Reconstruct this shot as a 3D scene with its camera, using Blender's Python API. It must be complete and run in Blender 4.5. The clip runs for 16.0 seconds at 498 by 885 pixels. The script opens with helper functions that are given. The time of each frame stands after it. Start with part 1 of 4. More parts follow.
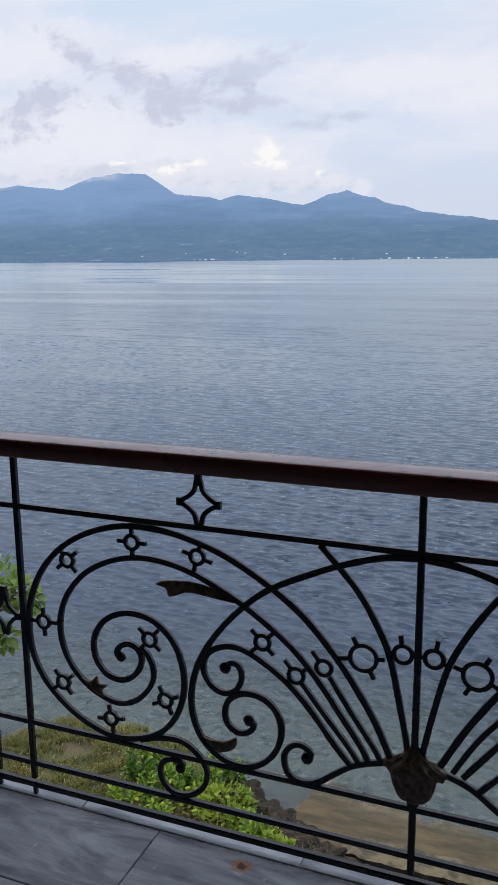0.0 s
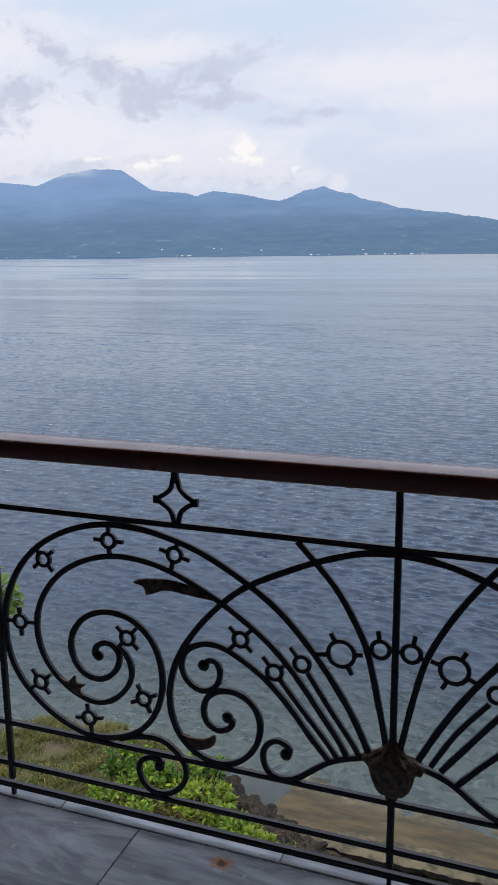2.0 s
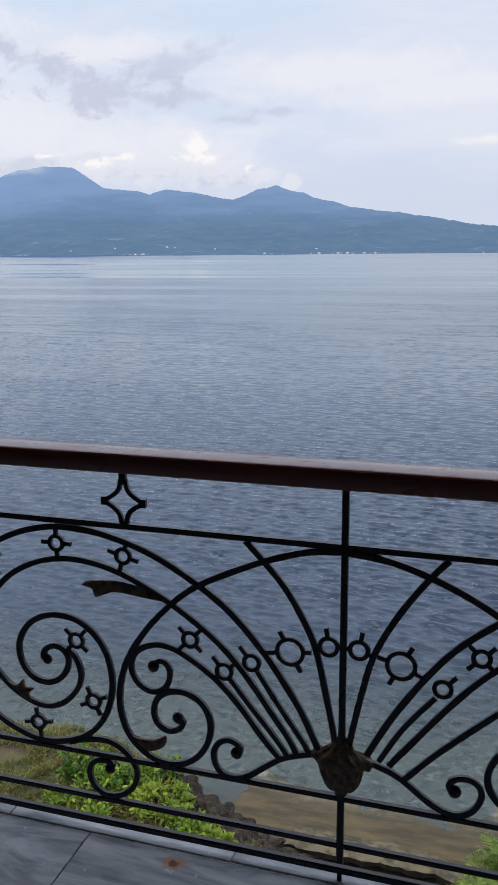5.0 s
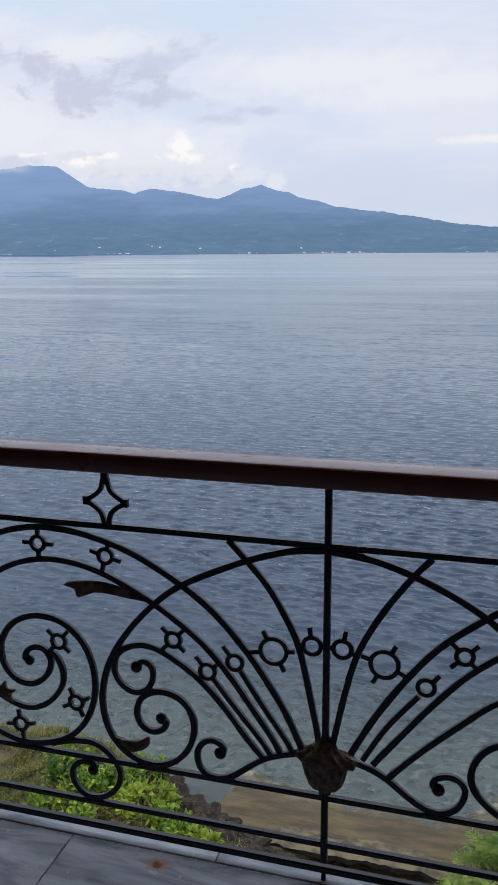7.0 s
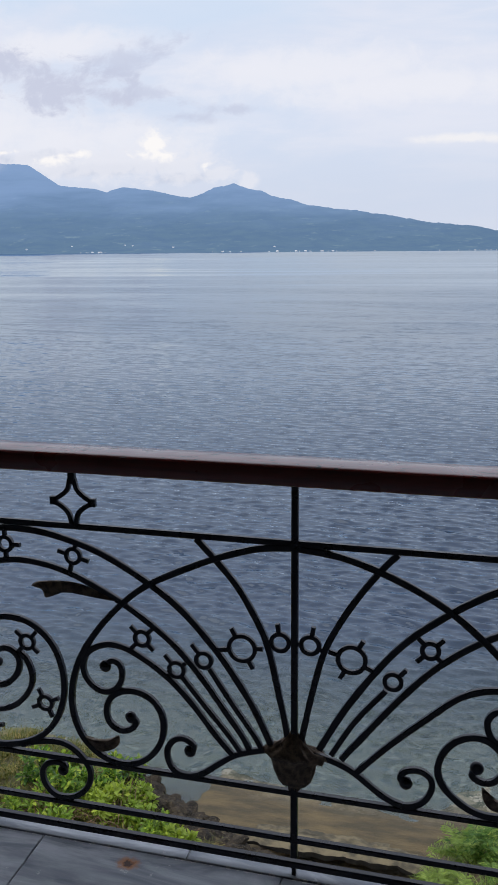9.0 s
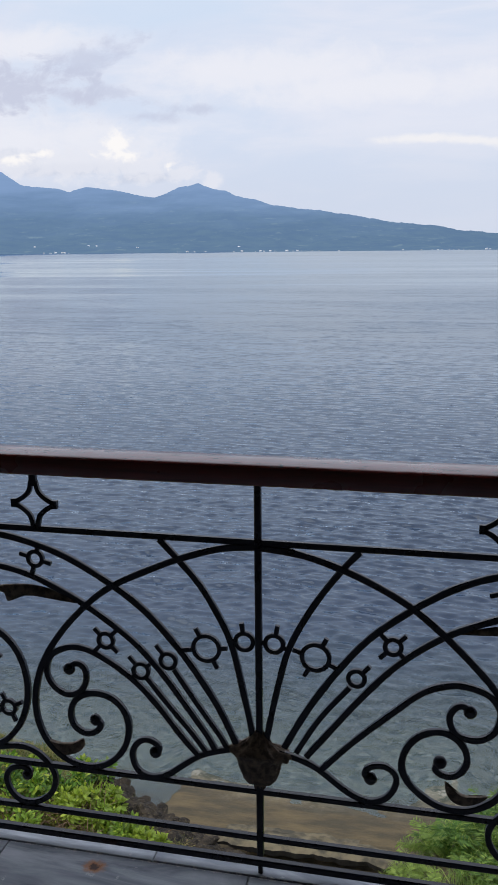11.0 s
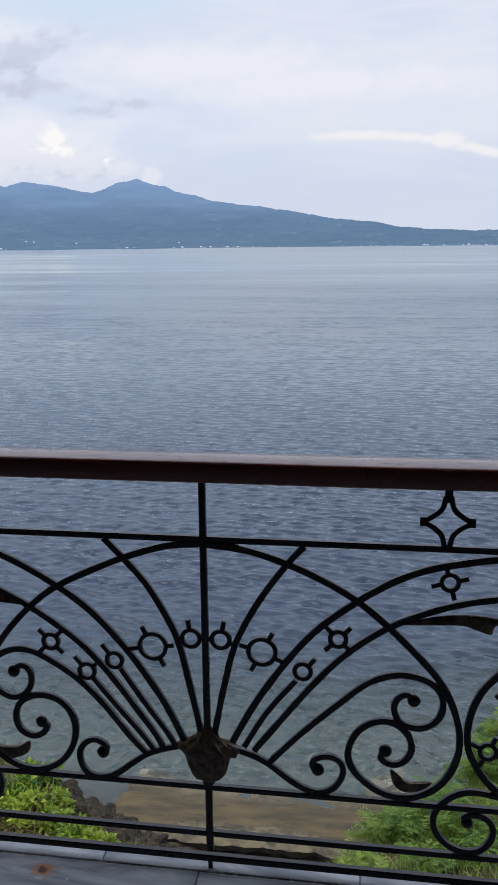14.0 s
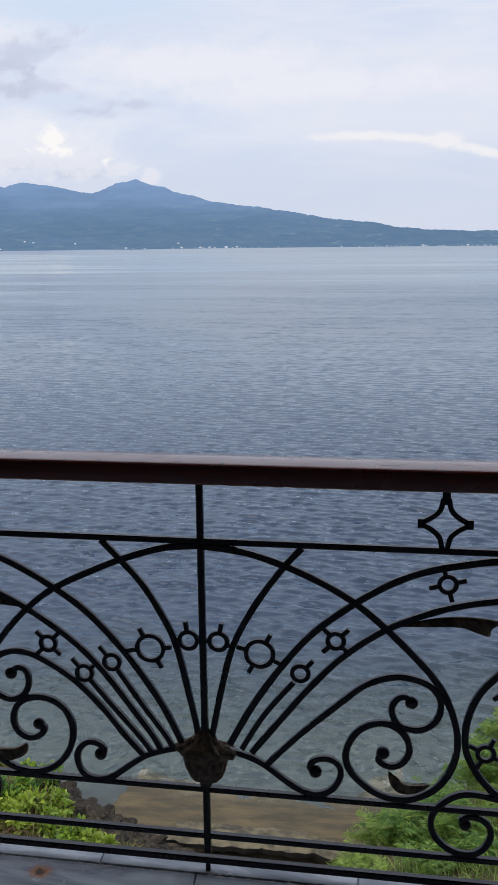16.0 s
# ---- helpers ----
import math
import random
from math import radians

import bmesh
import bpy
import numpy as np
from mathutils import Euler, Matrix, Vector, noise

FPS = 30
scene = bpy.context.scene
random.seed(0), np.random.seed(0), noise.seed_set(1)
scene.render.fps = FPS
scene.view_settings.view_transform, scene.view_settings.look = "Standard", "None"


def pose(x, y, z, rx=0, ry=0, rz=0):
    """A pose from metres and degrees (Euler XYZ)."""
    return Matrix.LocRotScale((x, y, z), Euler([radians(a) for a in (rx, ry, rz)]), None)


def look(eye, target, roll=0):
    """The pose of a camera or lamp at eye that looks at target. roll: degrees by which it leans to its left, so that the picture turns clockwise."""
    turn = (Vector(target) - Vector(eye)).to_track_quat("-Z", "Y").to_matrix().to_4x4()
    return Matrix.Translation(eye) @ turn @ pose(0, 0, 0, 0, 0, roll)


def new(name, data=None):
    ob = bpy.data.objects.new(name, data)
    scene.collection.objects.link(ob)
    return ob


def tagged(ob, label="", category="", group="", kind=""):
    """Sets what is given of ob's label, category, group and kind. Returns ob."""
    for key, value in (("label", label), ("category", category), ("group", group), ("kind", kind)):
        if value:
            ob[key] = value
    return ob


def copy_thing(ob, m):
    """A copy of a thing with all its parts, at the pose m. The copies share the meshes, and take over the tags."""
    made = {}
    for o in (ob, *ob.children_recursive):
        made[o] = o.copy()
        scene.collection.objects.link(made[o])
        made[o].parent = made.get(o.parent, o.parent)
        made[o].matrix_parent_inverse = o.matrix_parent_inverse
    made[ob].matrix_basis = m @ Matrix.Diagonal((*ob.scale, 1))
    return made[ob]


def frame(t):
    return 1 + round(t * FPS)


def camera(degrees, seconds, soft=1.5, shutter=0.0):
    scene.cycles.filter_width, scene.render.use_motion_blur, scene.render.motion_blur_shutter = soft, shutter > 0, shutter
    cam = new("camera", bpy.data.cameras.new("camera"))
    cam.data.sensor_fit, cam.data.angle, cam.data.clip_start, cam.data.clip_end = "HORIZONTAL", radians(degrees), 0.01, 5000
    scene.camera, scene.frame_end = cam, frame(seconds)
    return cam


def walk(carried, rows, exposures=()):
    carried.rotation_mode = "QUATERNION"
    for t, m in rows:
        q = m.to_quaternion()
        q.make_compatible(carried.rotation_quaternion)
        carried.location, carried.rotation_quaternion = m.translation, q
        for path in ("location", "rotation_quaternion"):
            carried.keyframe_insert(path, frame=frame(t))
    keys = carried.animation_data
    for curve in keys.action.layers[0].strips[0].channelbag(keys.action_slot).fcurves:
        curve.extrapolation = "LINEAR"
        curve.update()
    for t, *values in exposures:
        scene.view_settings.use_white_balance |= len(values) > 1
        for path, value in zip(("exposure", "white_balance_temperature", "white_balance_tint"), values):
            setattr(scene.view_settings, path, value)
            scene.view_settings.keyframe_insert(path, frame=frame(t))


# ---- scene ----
cam = camera(32.4, 16.0, 1.0)
PATH = [
    (0, (0.304, -1.685, 1.41), (-0.433, 0.125, 0.986), -0.5),
    (0.5, (0.308, -1.687, 1.413), (-0.41, 0.131, 0.988), -0.5),
    (1, (0.307, -1.681, 1.411), (-0.404, 0.139, 0.984), -0.6),
    (1.5, (0.306, -1.675, 1.41), (-0.397, 0.148, 0.98), -0.6),
    (2, (0.306, -1.681, 1.411), (-0.383, 0.146, 0.978), -0.6),
    (2.5, (0.312, -1.687, 1.413), (-0.355, 0.148, 0.978), -0.3),
    (3, (0.313, -1.684, 1.412), (-0.332, 0.159, 0.978), -0.3),
    (3.5, (0.317, -1.686, 1.414), (-0.314, 0.161, 0.979), -0.2),
    (4, (0.323, -1.686, 1.415), (-0.296, 0.166, 0.98), -0.3),
    (6.5, (0.325, -1.67, 1.413), (-0.237, 0.199, 0.974), -0.4),
    (7, (0.328, -1.672, 1.412), (-0.23, 0.198, 0.974), -0.4),
    (7.5, (0.334, -1.674, 1.413), (-0.205, 0.201, 0.973), -0.4),
    (8, (0.336, -1.677, 1.413), (-0.185, 0.203, 0.974), -0.4),
    (8.5, (0.342, -1.675, 1.413), (-0.168, 0.208, 0.973), -0.5),
    (11, (0.358, -1.676, 1.413), (-0.068, 0.227, 0.971), -0.6),
    (11.5, (0.36, -1.667, 1.414), (-0.025, 0.245, 0.973), -0.9),
    (12, (0.355, -1.675, 1.415), (0.004, 0.243, 0.968), -0.7),
    (12.5, (0.355, -1.679, 1.416), (0.026, 0.242, 0.965), -0.7),
    (13, (0.355, -1.682, 1.415), (0.049, 0.242, 0.963), -0.6),
    (13.5, (0.358, -1.682, 1.416), (0.06, 0.244, 0.964), -0.6),
    (14, (0.359, -1.682, 1.415), (0.063, 0.243, 0.963), -0.6),
    (14.5, (0.362, -1.682, 1.417), (0.066, 0.244, 0.965), -0.6),
    (15, (0.363, -1.684, 1.418), (0.074, 0.243, 0.966), -0.5),
    (15.5, (0.361, -1.685, 1.419), (0.074, 0.242, 0.968), -0.5),
    (16, (0.362, -1.679, 1.417), (0.068, 0.247, 0.966), -0.6),
]
walk(cam, [(t, look(eye, to, roll)) for t, eye, to, roll in PATH])

# ---- world, sun, exposure ----
scene.view_settings.exposure = 0.0

SUN_EL, SUN_AZ = 52.0, 250.0


class Nodes:
    """A short hand for node trees."""

    def __init__(self, tree):
        self.tree = tree
        tree.nodes.clear()

    def add(self, kind):
        return self.tree.nodes.new(kind)

    def link(self, a, b):
        self.tree.links.new(a, b)

    def put(self, socket, value):
        if isinstance(value, bpy.types.NodeSocket):
            self.tree.links.new(value, socket)
        elif isinstance(value, (tuple, list)):
            socket.default_value = (*value, 1.0) if socket.type == "RGBA" and len(value) == 3 else value
        else:
            socket.default_value = value

    def math(self, op, a, b=0.0, c=None, clamp=False):
        n = self.add("ShaderNodeMath")
        n.operation, n.use_clamp = op, clamp
        self.put(n.inputs[0], a)
        self.put(n.inputs[1], b)
        if c is not None:
            self.put(n.inputs[2], c)
        return n.outputs[0]

    def vec(self, op, a, b=(0, 0, 0)):
        n = self.add("ShaderNodeVectorMath")
        n.operation = op
        self.put(n.inputs[0], a)
        self.put(n.inputs[1], b)
        return n.outputs["Value"] if op in ("LENGTH", "DOT_PRODUCT", "DISTANCE") else n.outputs[0]

    def noise(self, vector, scale, detail=4.0, rough=0.55, distort=0.0):
        n = self.add("ShaderNodeTexNoise")
        self.put(n.inputs["Vector"], vector)
        n.inputs["Scale"].default_value, n.inputs["Detail"].default_value = scale, detail
        n.inputs["Roughness"].default_value, n.inputs["Distortion"].default_value = rough, distort
        return n.outputs["Fac"]

    def noise3(self, vector, scale, detail=3.0):
        n = self.add("ShaderNodeTexNoise")
        self.put(n.inputs["Vector"], vector)
        n.inputs["Scale"].default_value, n.inputs["Detail"].default_value = scale, detail
        return n.outputs["Color"]

    def ramp(self, fac, lo, hi, a=0.0, b=1.0, smooth=True):
        n = self.add("ShaderNodeMapRange")
        n.interpolation_type = "SMOOTHSTEP" if smooth else "LINEAR"
        self.put(n.inputs["Value"], fac)
        for key, v in (("From Min", lo), ("From Max", hi), ("To Min", a), ("To Max", b)):
            n.inputs[key].default_value = v
        return n.outputs["Result"]

    def mix(self, fac, a, b, blend="MIX"):
        n = self.add("ShaderNodeMix")
        n.data_type, n.blend_type = "RGBA", blend
        self.put(n.inputs["Factor"], fac)
        self.put(n.inputs[6], a)
        self.put(n.inputs[7], b)
        return n.outputs[2]

    def bump(self, height, strength=0.3, distance=0.01, normal=None):
        n = self.add("ShaderNodeBump")
        n.inputs["Strength"].default_value, n.inputs["Distance"].default_value = strength, distance
        self.put(n.inputs["Height"], height)
        if normal is not None:
            self.put(n.inputs["Normal"], normal)
        return n.outputs[0]

    def scaled(self, vector, scale, rot=(0, 0, 0)):
        n = self.add("ShaderNodeMapping")
        self.put(n.inputs["Vector"], vector)
        n.inputs["Scale"].default_value = scale
        n.inputs["Rotation"].default_value = rot
        return n.outputs[0]

    def place(self):
        return self.add("ShaderNodeNewGeometry").outputs["Position"]

    def own(self):
        return self.add("ShaderNodeTexCoord").outputs["Object"]

    def random(self):
        return self.add("ShaderNodeObjectInfo").outputs["Random"]

    def island(self):
        return self.add("ShaderNodeNewGeometry").outputs["Random Per Island"]

    def split(self, vector):
        n = self.add("ShaderNodeSeparateXYZ")
        self.put(n.inputs[0], vector)
        return n.outputs[0], n.outputs[1], n.outputs[2]

    def join(self, x, y, z=0.0):
        n = self.add("ShaderNodeCombineXYZ")
        for s, v in zip(n.inputs, (x, y, z)):
            self.put(s, v)
        return n.outputs[0]

    def principled(self, color, rough=0.6, metal=0.0, normal=None, spec=0.5, **more):
        n = self.add("ShaderNodeBsdfPrincipled")
        self.put(n.inputs["Base Color"], color)
        self.put(n.inputs["Roughness"], rough)
        self.put(n.inputs["Metallic"], metal)
        self.put(n.inputs["Specular IOR Level"], spec)
        if normal is not None:
            self.put(n.inputs["Normal"], normal)
        for key, v in more.items():
            self.put(n.inputs[key.replace("_", " ")], v)
        return n.outputs[0]

    def out(self, shader, kind="ShaderNodeOutputMaterial"):
        self.link(shader, self.add(kind).inputs["Surface"])


def material(name):
    m = bpy.data.materials.new(name)
    m.use_nodes = True
    return m, Nodes(m.node_tree)


def build_world():
    w = bpy.data.worlds.new("world")
    scene.world = w
    w.use_nodes = True
    n = Nodes(w.node_tree)
    sky = n.add("ShaderNodeTexSky")
    sky.sky_type, sky.sun_disc = "NISHITA", False
    sky.sun_elevation, sky.sun_rotation = radians(SUN_EL), radians(SUN_AZ)
    way = n.add("ShaderNodeTexCoord").outputs["Generated"]
    x, y, z = n.split(way)
    depth = n.math("MAXIMUM", y, 0.08)
    u, v = n.math("DIVIDE", x, depth), n.math("DIVIDE", z, depth)
    uv = n.join(u, v)
    # cloud masses: soft ellipses broken up by a fractal noise
    billow = n.math("SUBTRACT", n.noise(n.scaled(uv, (1.0, 1.5, 1)), 21.0, 10.0, 0.64, 0.3), 0.5)
    wisps = n.math("SUBTRACT", n.noise(n.scaled(uv, (1.0, 2.6, 1)), 11.0, 7.0, 0.55, 0.6), 0.5)

    def mass(items, ragged, lo, hi, grain=None):
        acc = None
        for cx, cy, a, b, *turn in items:
            q = n.vec("SUBTRACT", uv, (cx, cy, 0.0))
            if turn:
                q = n.scaled(q, (1, 1, 1), (0, 0, radians(turn[0])))
            f = n.math("SUBTRACT", 1.0, n.vec("LENGTH", n.scaled(q, (1 / a, 1 / b, 1))))
            acc = f if acc is None else n.math("SMOOTH_MAX", acc, f, 0.25)
        return n.ramp(n.math("ADD", acc, n.math("MULTIPLY", billow if grain is None else grain, ragged)), lo, hi)

    # thin high overcast, with bluish gaps
    high = n.noise(n.scaled(way, (1.0, 1.0, 3.2)), 3.1, 6.0, 0.58, 0.4)
    veil = n.noise(n.scaled(way, (1.6, 1.6, 9.0)), 4.0, 5.0, 0.55, 0.3)
    base = n.mix(n.ramp(high, 0.38, 0.64), (0.66, 0.735, 0.885), (0.745, 0.78, 0.895))
    base = n.mix(n.math("MULTIPLY", n.ramp(veil, 0.42, 0.68), 0.6), base, (0.80, 0.815, 0.905))
    low = n.ramp(v, 0.15, 0.04)
    base = n.mix(n.math("MULTIPLY", low, 0.75), base, (0.615, 0.675, 0.815))
    gap = mass([(-0.33, 0.265, 0.20, 0.035), (-0.53, 0.300, 0.22, 0.032), (-0.05, 0.30, 0.25, 0.03)], 1.2, -0.3, 0.8, wisps)
    base = n.mix(n.math("MULTIPLY", gap, 0.8), base, (0.625, 0.735, 0.90))
    bank = mass([(-0.64, 0.158, 0.20, 0.06), (-0.72, 0.262, 0.14, 0.045), (-0.49, 0.122, 0.15, 0.038), (-0.38, 0.118, 0.08, 0.03), (-0.50, 0.235, 0.10, 0.022), (-0.20, 0.19, 0.16, 0.03), (-0.08, 0.17, 0.2, 0.02)],
                2.2, -0.35, 0.75)
    base = n.mix(n.math("MULTIPLY", bank, 0.80), base, (0.845, 0.85, 0.915))
    # grey-violet patches
    grey = mass([(-0.712, 0.184, 0.072, 0.040), (-0.685, 0.205, 0.045, 0.022), (-0.628, 0.246, 0.085, 0.020, 32), (-0.570, 0.217, 0.065, 0.028, 35), (-0.505, 0.196, 0.105, 0.034, 6),
                 (-0.508, 0.176, 0.055, 0.022), (-0.445, 0.180, 0.055, 0.014, 12), (-0.85, 0.24, 0.08, 0.03)], 3.8, 0.0, 0.85)
    base = n.mix(n.math("MULTIPLY", grey, 0.92), base, (0.575, 0.605, 0.745))
    thin = mass([(-0.420, 0.215, 0.070, 0.020), (-0.372, 0.224, 0.045, 0.018, -12), (-0.375, 0.176, 0.050, 0.012, 15), (-0.34, 0.150, 0.05, 0.009), (-0.28, 0.155, 0.05, 0.008)], 4.2, 0.0, 1.0)
    base = n.mix(n.math("MULTIPLY", thin, 0.75), base, (0.575, 0.615, 0.76))
    lowgrey = mass([(-0.678, 0.106, 0.12, 0.013), (-0.57, 0.108, 0.10, 0.012), (-0.45, 0.094, 0.12, 0.010), (-0.35, 0.082, 0.06, 0.008)], 2.6, -0.2, 0.8)
    base = n.mix(n.math("MULTIPLY", lowgrey, 0.70), base, (0.575, 0.62, 0.75))
    # a long bright streak
    streak = mass([(-0.025, 0.1145, 0.05, 0.0055), (0.024, 0.1115, 0.05, 0.0055, 5), (0.066, 0.108, 0.022, 0.0085), (0.112, 0.095, 0.045, 0.0065, 14)], 2.2, -0.25, 0.7)
    base = n.mix(n.math("MULTIPLY", streak, 0.85), base, (0.90, 0.885, 0.90))
    # the fluffy bank that lies on the ridge
    fluff = n.math("SUBTRACT", n.noise(n.scaled(uv, (1.0, 1.3, 1)), 46.0, 9.0, 0.62, 0.4), 0.5)
    ridge = mass([(-0.52, 0.104, 0.07, 0.017), (-0.44, 0.100, 0.06, 0.018), (-0.385, 0.102, 0.055, 0.024), (-0.335, 0.094, 0.035, 0.016), (-0.300, 0.086, 0.025, 0.011), (-0.262, 0.076, 0.012, 0.012), (-0.70, 0.112, 0.05, 0.012)], 3.0, -0.35, 0.6, fluff)
    base = n.mix(n.math("MULTIPLY", ridge, 0.75), base, (0.80, 0.81, 0.885))
    crown = mass([(-0.381, 0.120, 0.024, 0.017), (-0.368, 0.108, 0.026, 0.010), (-0.395, 0.110, 0.020, 0.009), (-0.505, 0.107, 0.035, 0.008), (-0.475, 0.112, 0.02, 0.006), (-0.318, 0.094, 0.012, 0.007), (-0.58, 0.118, 0.02, 0.004)], 3.4, 0.0, 0.9, fluff)
    base = n.mix(n.math("MULTIPLY", crown, 0.9), base, (0.985, 0.955, 0.94))
    ahead = n.ramp(y, 0.06, 0.2)
    plain = n.mix(n.ramp(high, 0.40, 0.62), (0.62, 0.70, 0.86), (0.78, 0.79, 0.88))
    clouds = n.mix(ahead, plain, base)
    b1, b2 = n.add("ShaderNodeBackground"), n.add("ShaderNodeBackground")
    n.link(sky.outputs[0], b1.inputs[0])
    b1.inputs[1].default_value = 0.06
    n.link(clouds, b2.inputs[0])
    # an overcast sky is brighter overhead than low down
    n.put(b2.inputs[1], n.ramp(z, 0.24, 0.62, 1.05, 1.75))
    m = n.add("ShaderNodeMixShader")
    m.inputs[0].default_value = 0.94
    n.link(b1.outputs[0], m.inputs[1])
    n.link(b2.outputs[0], m.inputs[2])
    n.out(m.outputs[0], "ShaderNodeOutputWorld")


build_world()
sun = new("sun", bpy.data.lights.new("sun", "SUN"))
sun.data.energy, sun.data.angle, sun.data.color = 1.0, radians(60), (1.0, 0.96, 0.9)
az, el = radians(SUN_AZ), radians(SUN_EL)
sun.matrix_world = look((0, 0, 0), (-math.sin(az) * math.cos(el), -math.cos(az) * math.cos(el), -math.sin(el)))

# ---- materials ----


def m_iron():
    m, n = material("black_painted_iron")
    p = n.own()
    big, fine = n.noise(p, 14.0, 4), n.noise(p, 220.0, 3)
    col = n.mix(n.ramp(big, 0.4, 0.7), (0.0016, 0.0025, 0.008), (0.003, 0.005, 0.015))
    col = n.mix(n.ramp(n.noise(p, 55.0, 5, 0.65), 0.68, 0.76), col, (0.05, 0.035, 0.028))
    n.out(n.principled(col, n.ramp(big, 0.3, 0.7, 0.22, 0.40), 0.0, n.bump(fine, 0.3, 0.0012, n.bump(n.noise(p, 45.0, 4), 0.55, 0.004)), 0.45))
    return m


def m_bronze():
    m, n = material("weathered_bronze_paint")
    p = n.own()
    fac = n.noise(p, 60.0, 5, 0.65)
    col = n.mix(n.ramp(fac, 0.35, 0.65), (0.06, 0.042, 0.030), (0.19, 0.135, 0.09))
    col = n.mix(n.ramp(n.noise(p, 140.0, 4), 0.62, 0.72), col, (0.26, 0.17, 0.12))
    n.out(n.principled(col, 0.62, 0.25, n.bump(n.noise(p, 130.0, 4), 0.6, 0.003)))
    return m


def m_handrail():
    m, n = material("varnished_red_brown_wood")
    p = n.own()
    grain = n.noise(n.scaled(p, (1.2, 22, 22)), 3.0, 6, 0.6, 0.4)
    col = n.mix(n.ramp(grain, 0.3, 0.7), (0.085, 0.008, 0.007), (0.150, 0.017, 0.014))
    blot = n.noise(p, 5.0, 4)
    rough = n.ramp(blot, 0.3, 0.7, 0.24, 0.40)
    nick = n.math("MULTIPLY", n.ramp(n.noise(n.scaled(p, (9, 26, 9)), 3.4, 2), 0.64, 0.66), n.ramp(n.split(p)[2], 0.979, 0.982))
    col = n.mix(nick, col, (0.012, 0.008, 0.008))
    n.out(n.principled(col, rough, 0.0, n.bump(n.math("SUBTRACT", n.math("MULTIPLY", grain, 0.4), nick), 0.25, 0.003), 0.35, Coat_Weight=n.ramp(nick, 0, 1, 0.65, 0.0), Coat_Roughness=0.17))
    return m


def m_tile():
    m, n = material("grey_veined_marble")
    p = n.place()
    r = n.random()
    shift = n.vec("ADD", p, n.join(n.math("MULTIPLY", r, 31.0), n.math("MULTIPLY", r, 17.0), 0.0))
    vein = n.noise(n.scaled(shift, (1.0, 4.2, 1), (0, 0, radians(16))), 2.2, 9, 0.60, 1.6)
    fine = n.noise(n.scaled(shift, (4, 40, 1), (0, 0, radians(7))), 3.0, 4)
    col = n.mix(n.ramp(vein, 0.32, 0.68), (0.14, 0.165, 0.20), (0.47, 0.50, 0.545))
    col = n.mix(n.math("MULTIPLY", n.ramp(fine, 0.4, 0.7), 0.30), col, (0.19, 0.215, 0.26))
    col = n.mix(n.math("MULTIPLY", r, 0.35), col, (0.17, 0.19, 0.225))
    col = n.mix(n.ramp(n.noise(p, 30.0, 5, 0.6), 0.66, 0.72, 0, 0.6), col, (0.66, 0.66, 0.67))
    # mortar smeared and crumbled along the edge joint
    px, py, pz = n.split(p)
    smear = n.math("ADD", n.math("ABSOLUTE", n.math("ADD", py, 0.017)), n.math("MULTIPLY", n.noise(p, 45.0, 5, 0.7), -0.030))
    col = n.mix(n.ramp(smear, -0.012, -0.0145, 0, 0.8), col, (0.60, 0.59, 0.57))
    # a rust stain left by a screw
    d = n.vec("DISTANCE", n.vec("MULTIPLY", p, (1.0, 1.25, 0.0)), (-0.386, -0.075, 0.0))
    d = n.math("ADD", d, n.math("MULTIPLY", n.math("SUBTRACT", n.noise(p, 90.0, 4), 0.5), 0.030))
    col = n.mix(n.ramp(d, 0.036, 0.010, 0, 0.95), col, (0.46, 0.17, 0.04))
    col = n.mix(n.ramp(d, 0.018, 0.007), col, (0.07, 0.026, 0.014))
    n.out(n.principled(col, n.ramp(n.noise(p, 9.0, 4), 0.3, 0.7, 0.46, 0.66), 0.0, n.bump(fine, 0.08, 0.001)))
    return m


def m_plain(name, a, b, rough=0.8, scale=6.0, bump=0.3, fine=80.0):
    m, n = material(name)
    p = n.own()
    col = n.mix(n.ramp(n.noise(p, scale, 5, 0.6), 0.35, 0.65), a, b)
    n.out(n.principled(col, rough, 0.0, n.bump(n.noise(p, fine, 4), bump, 0.004)))
    return m


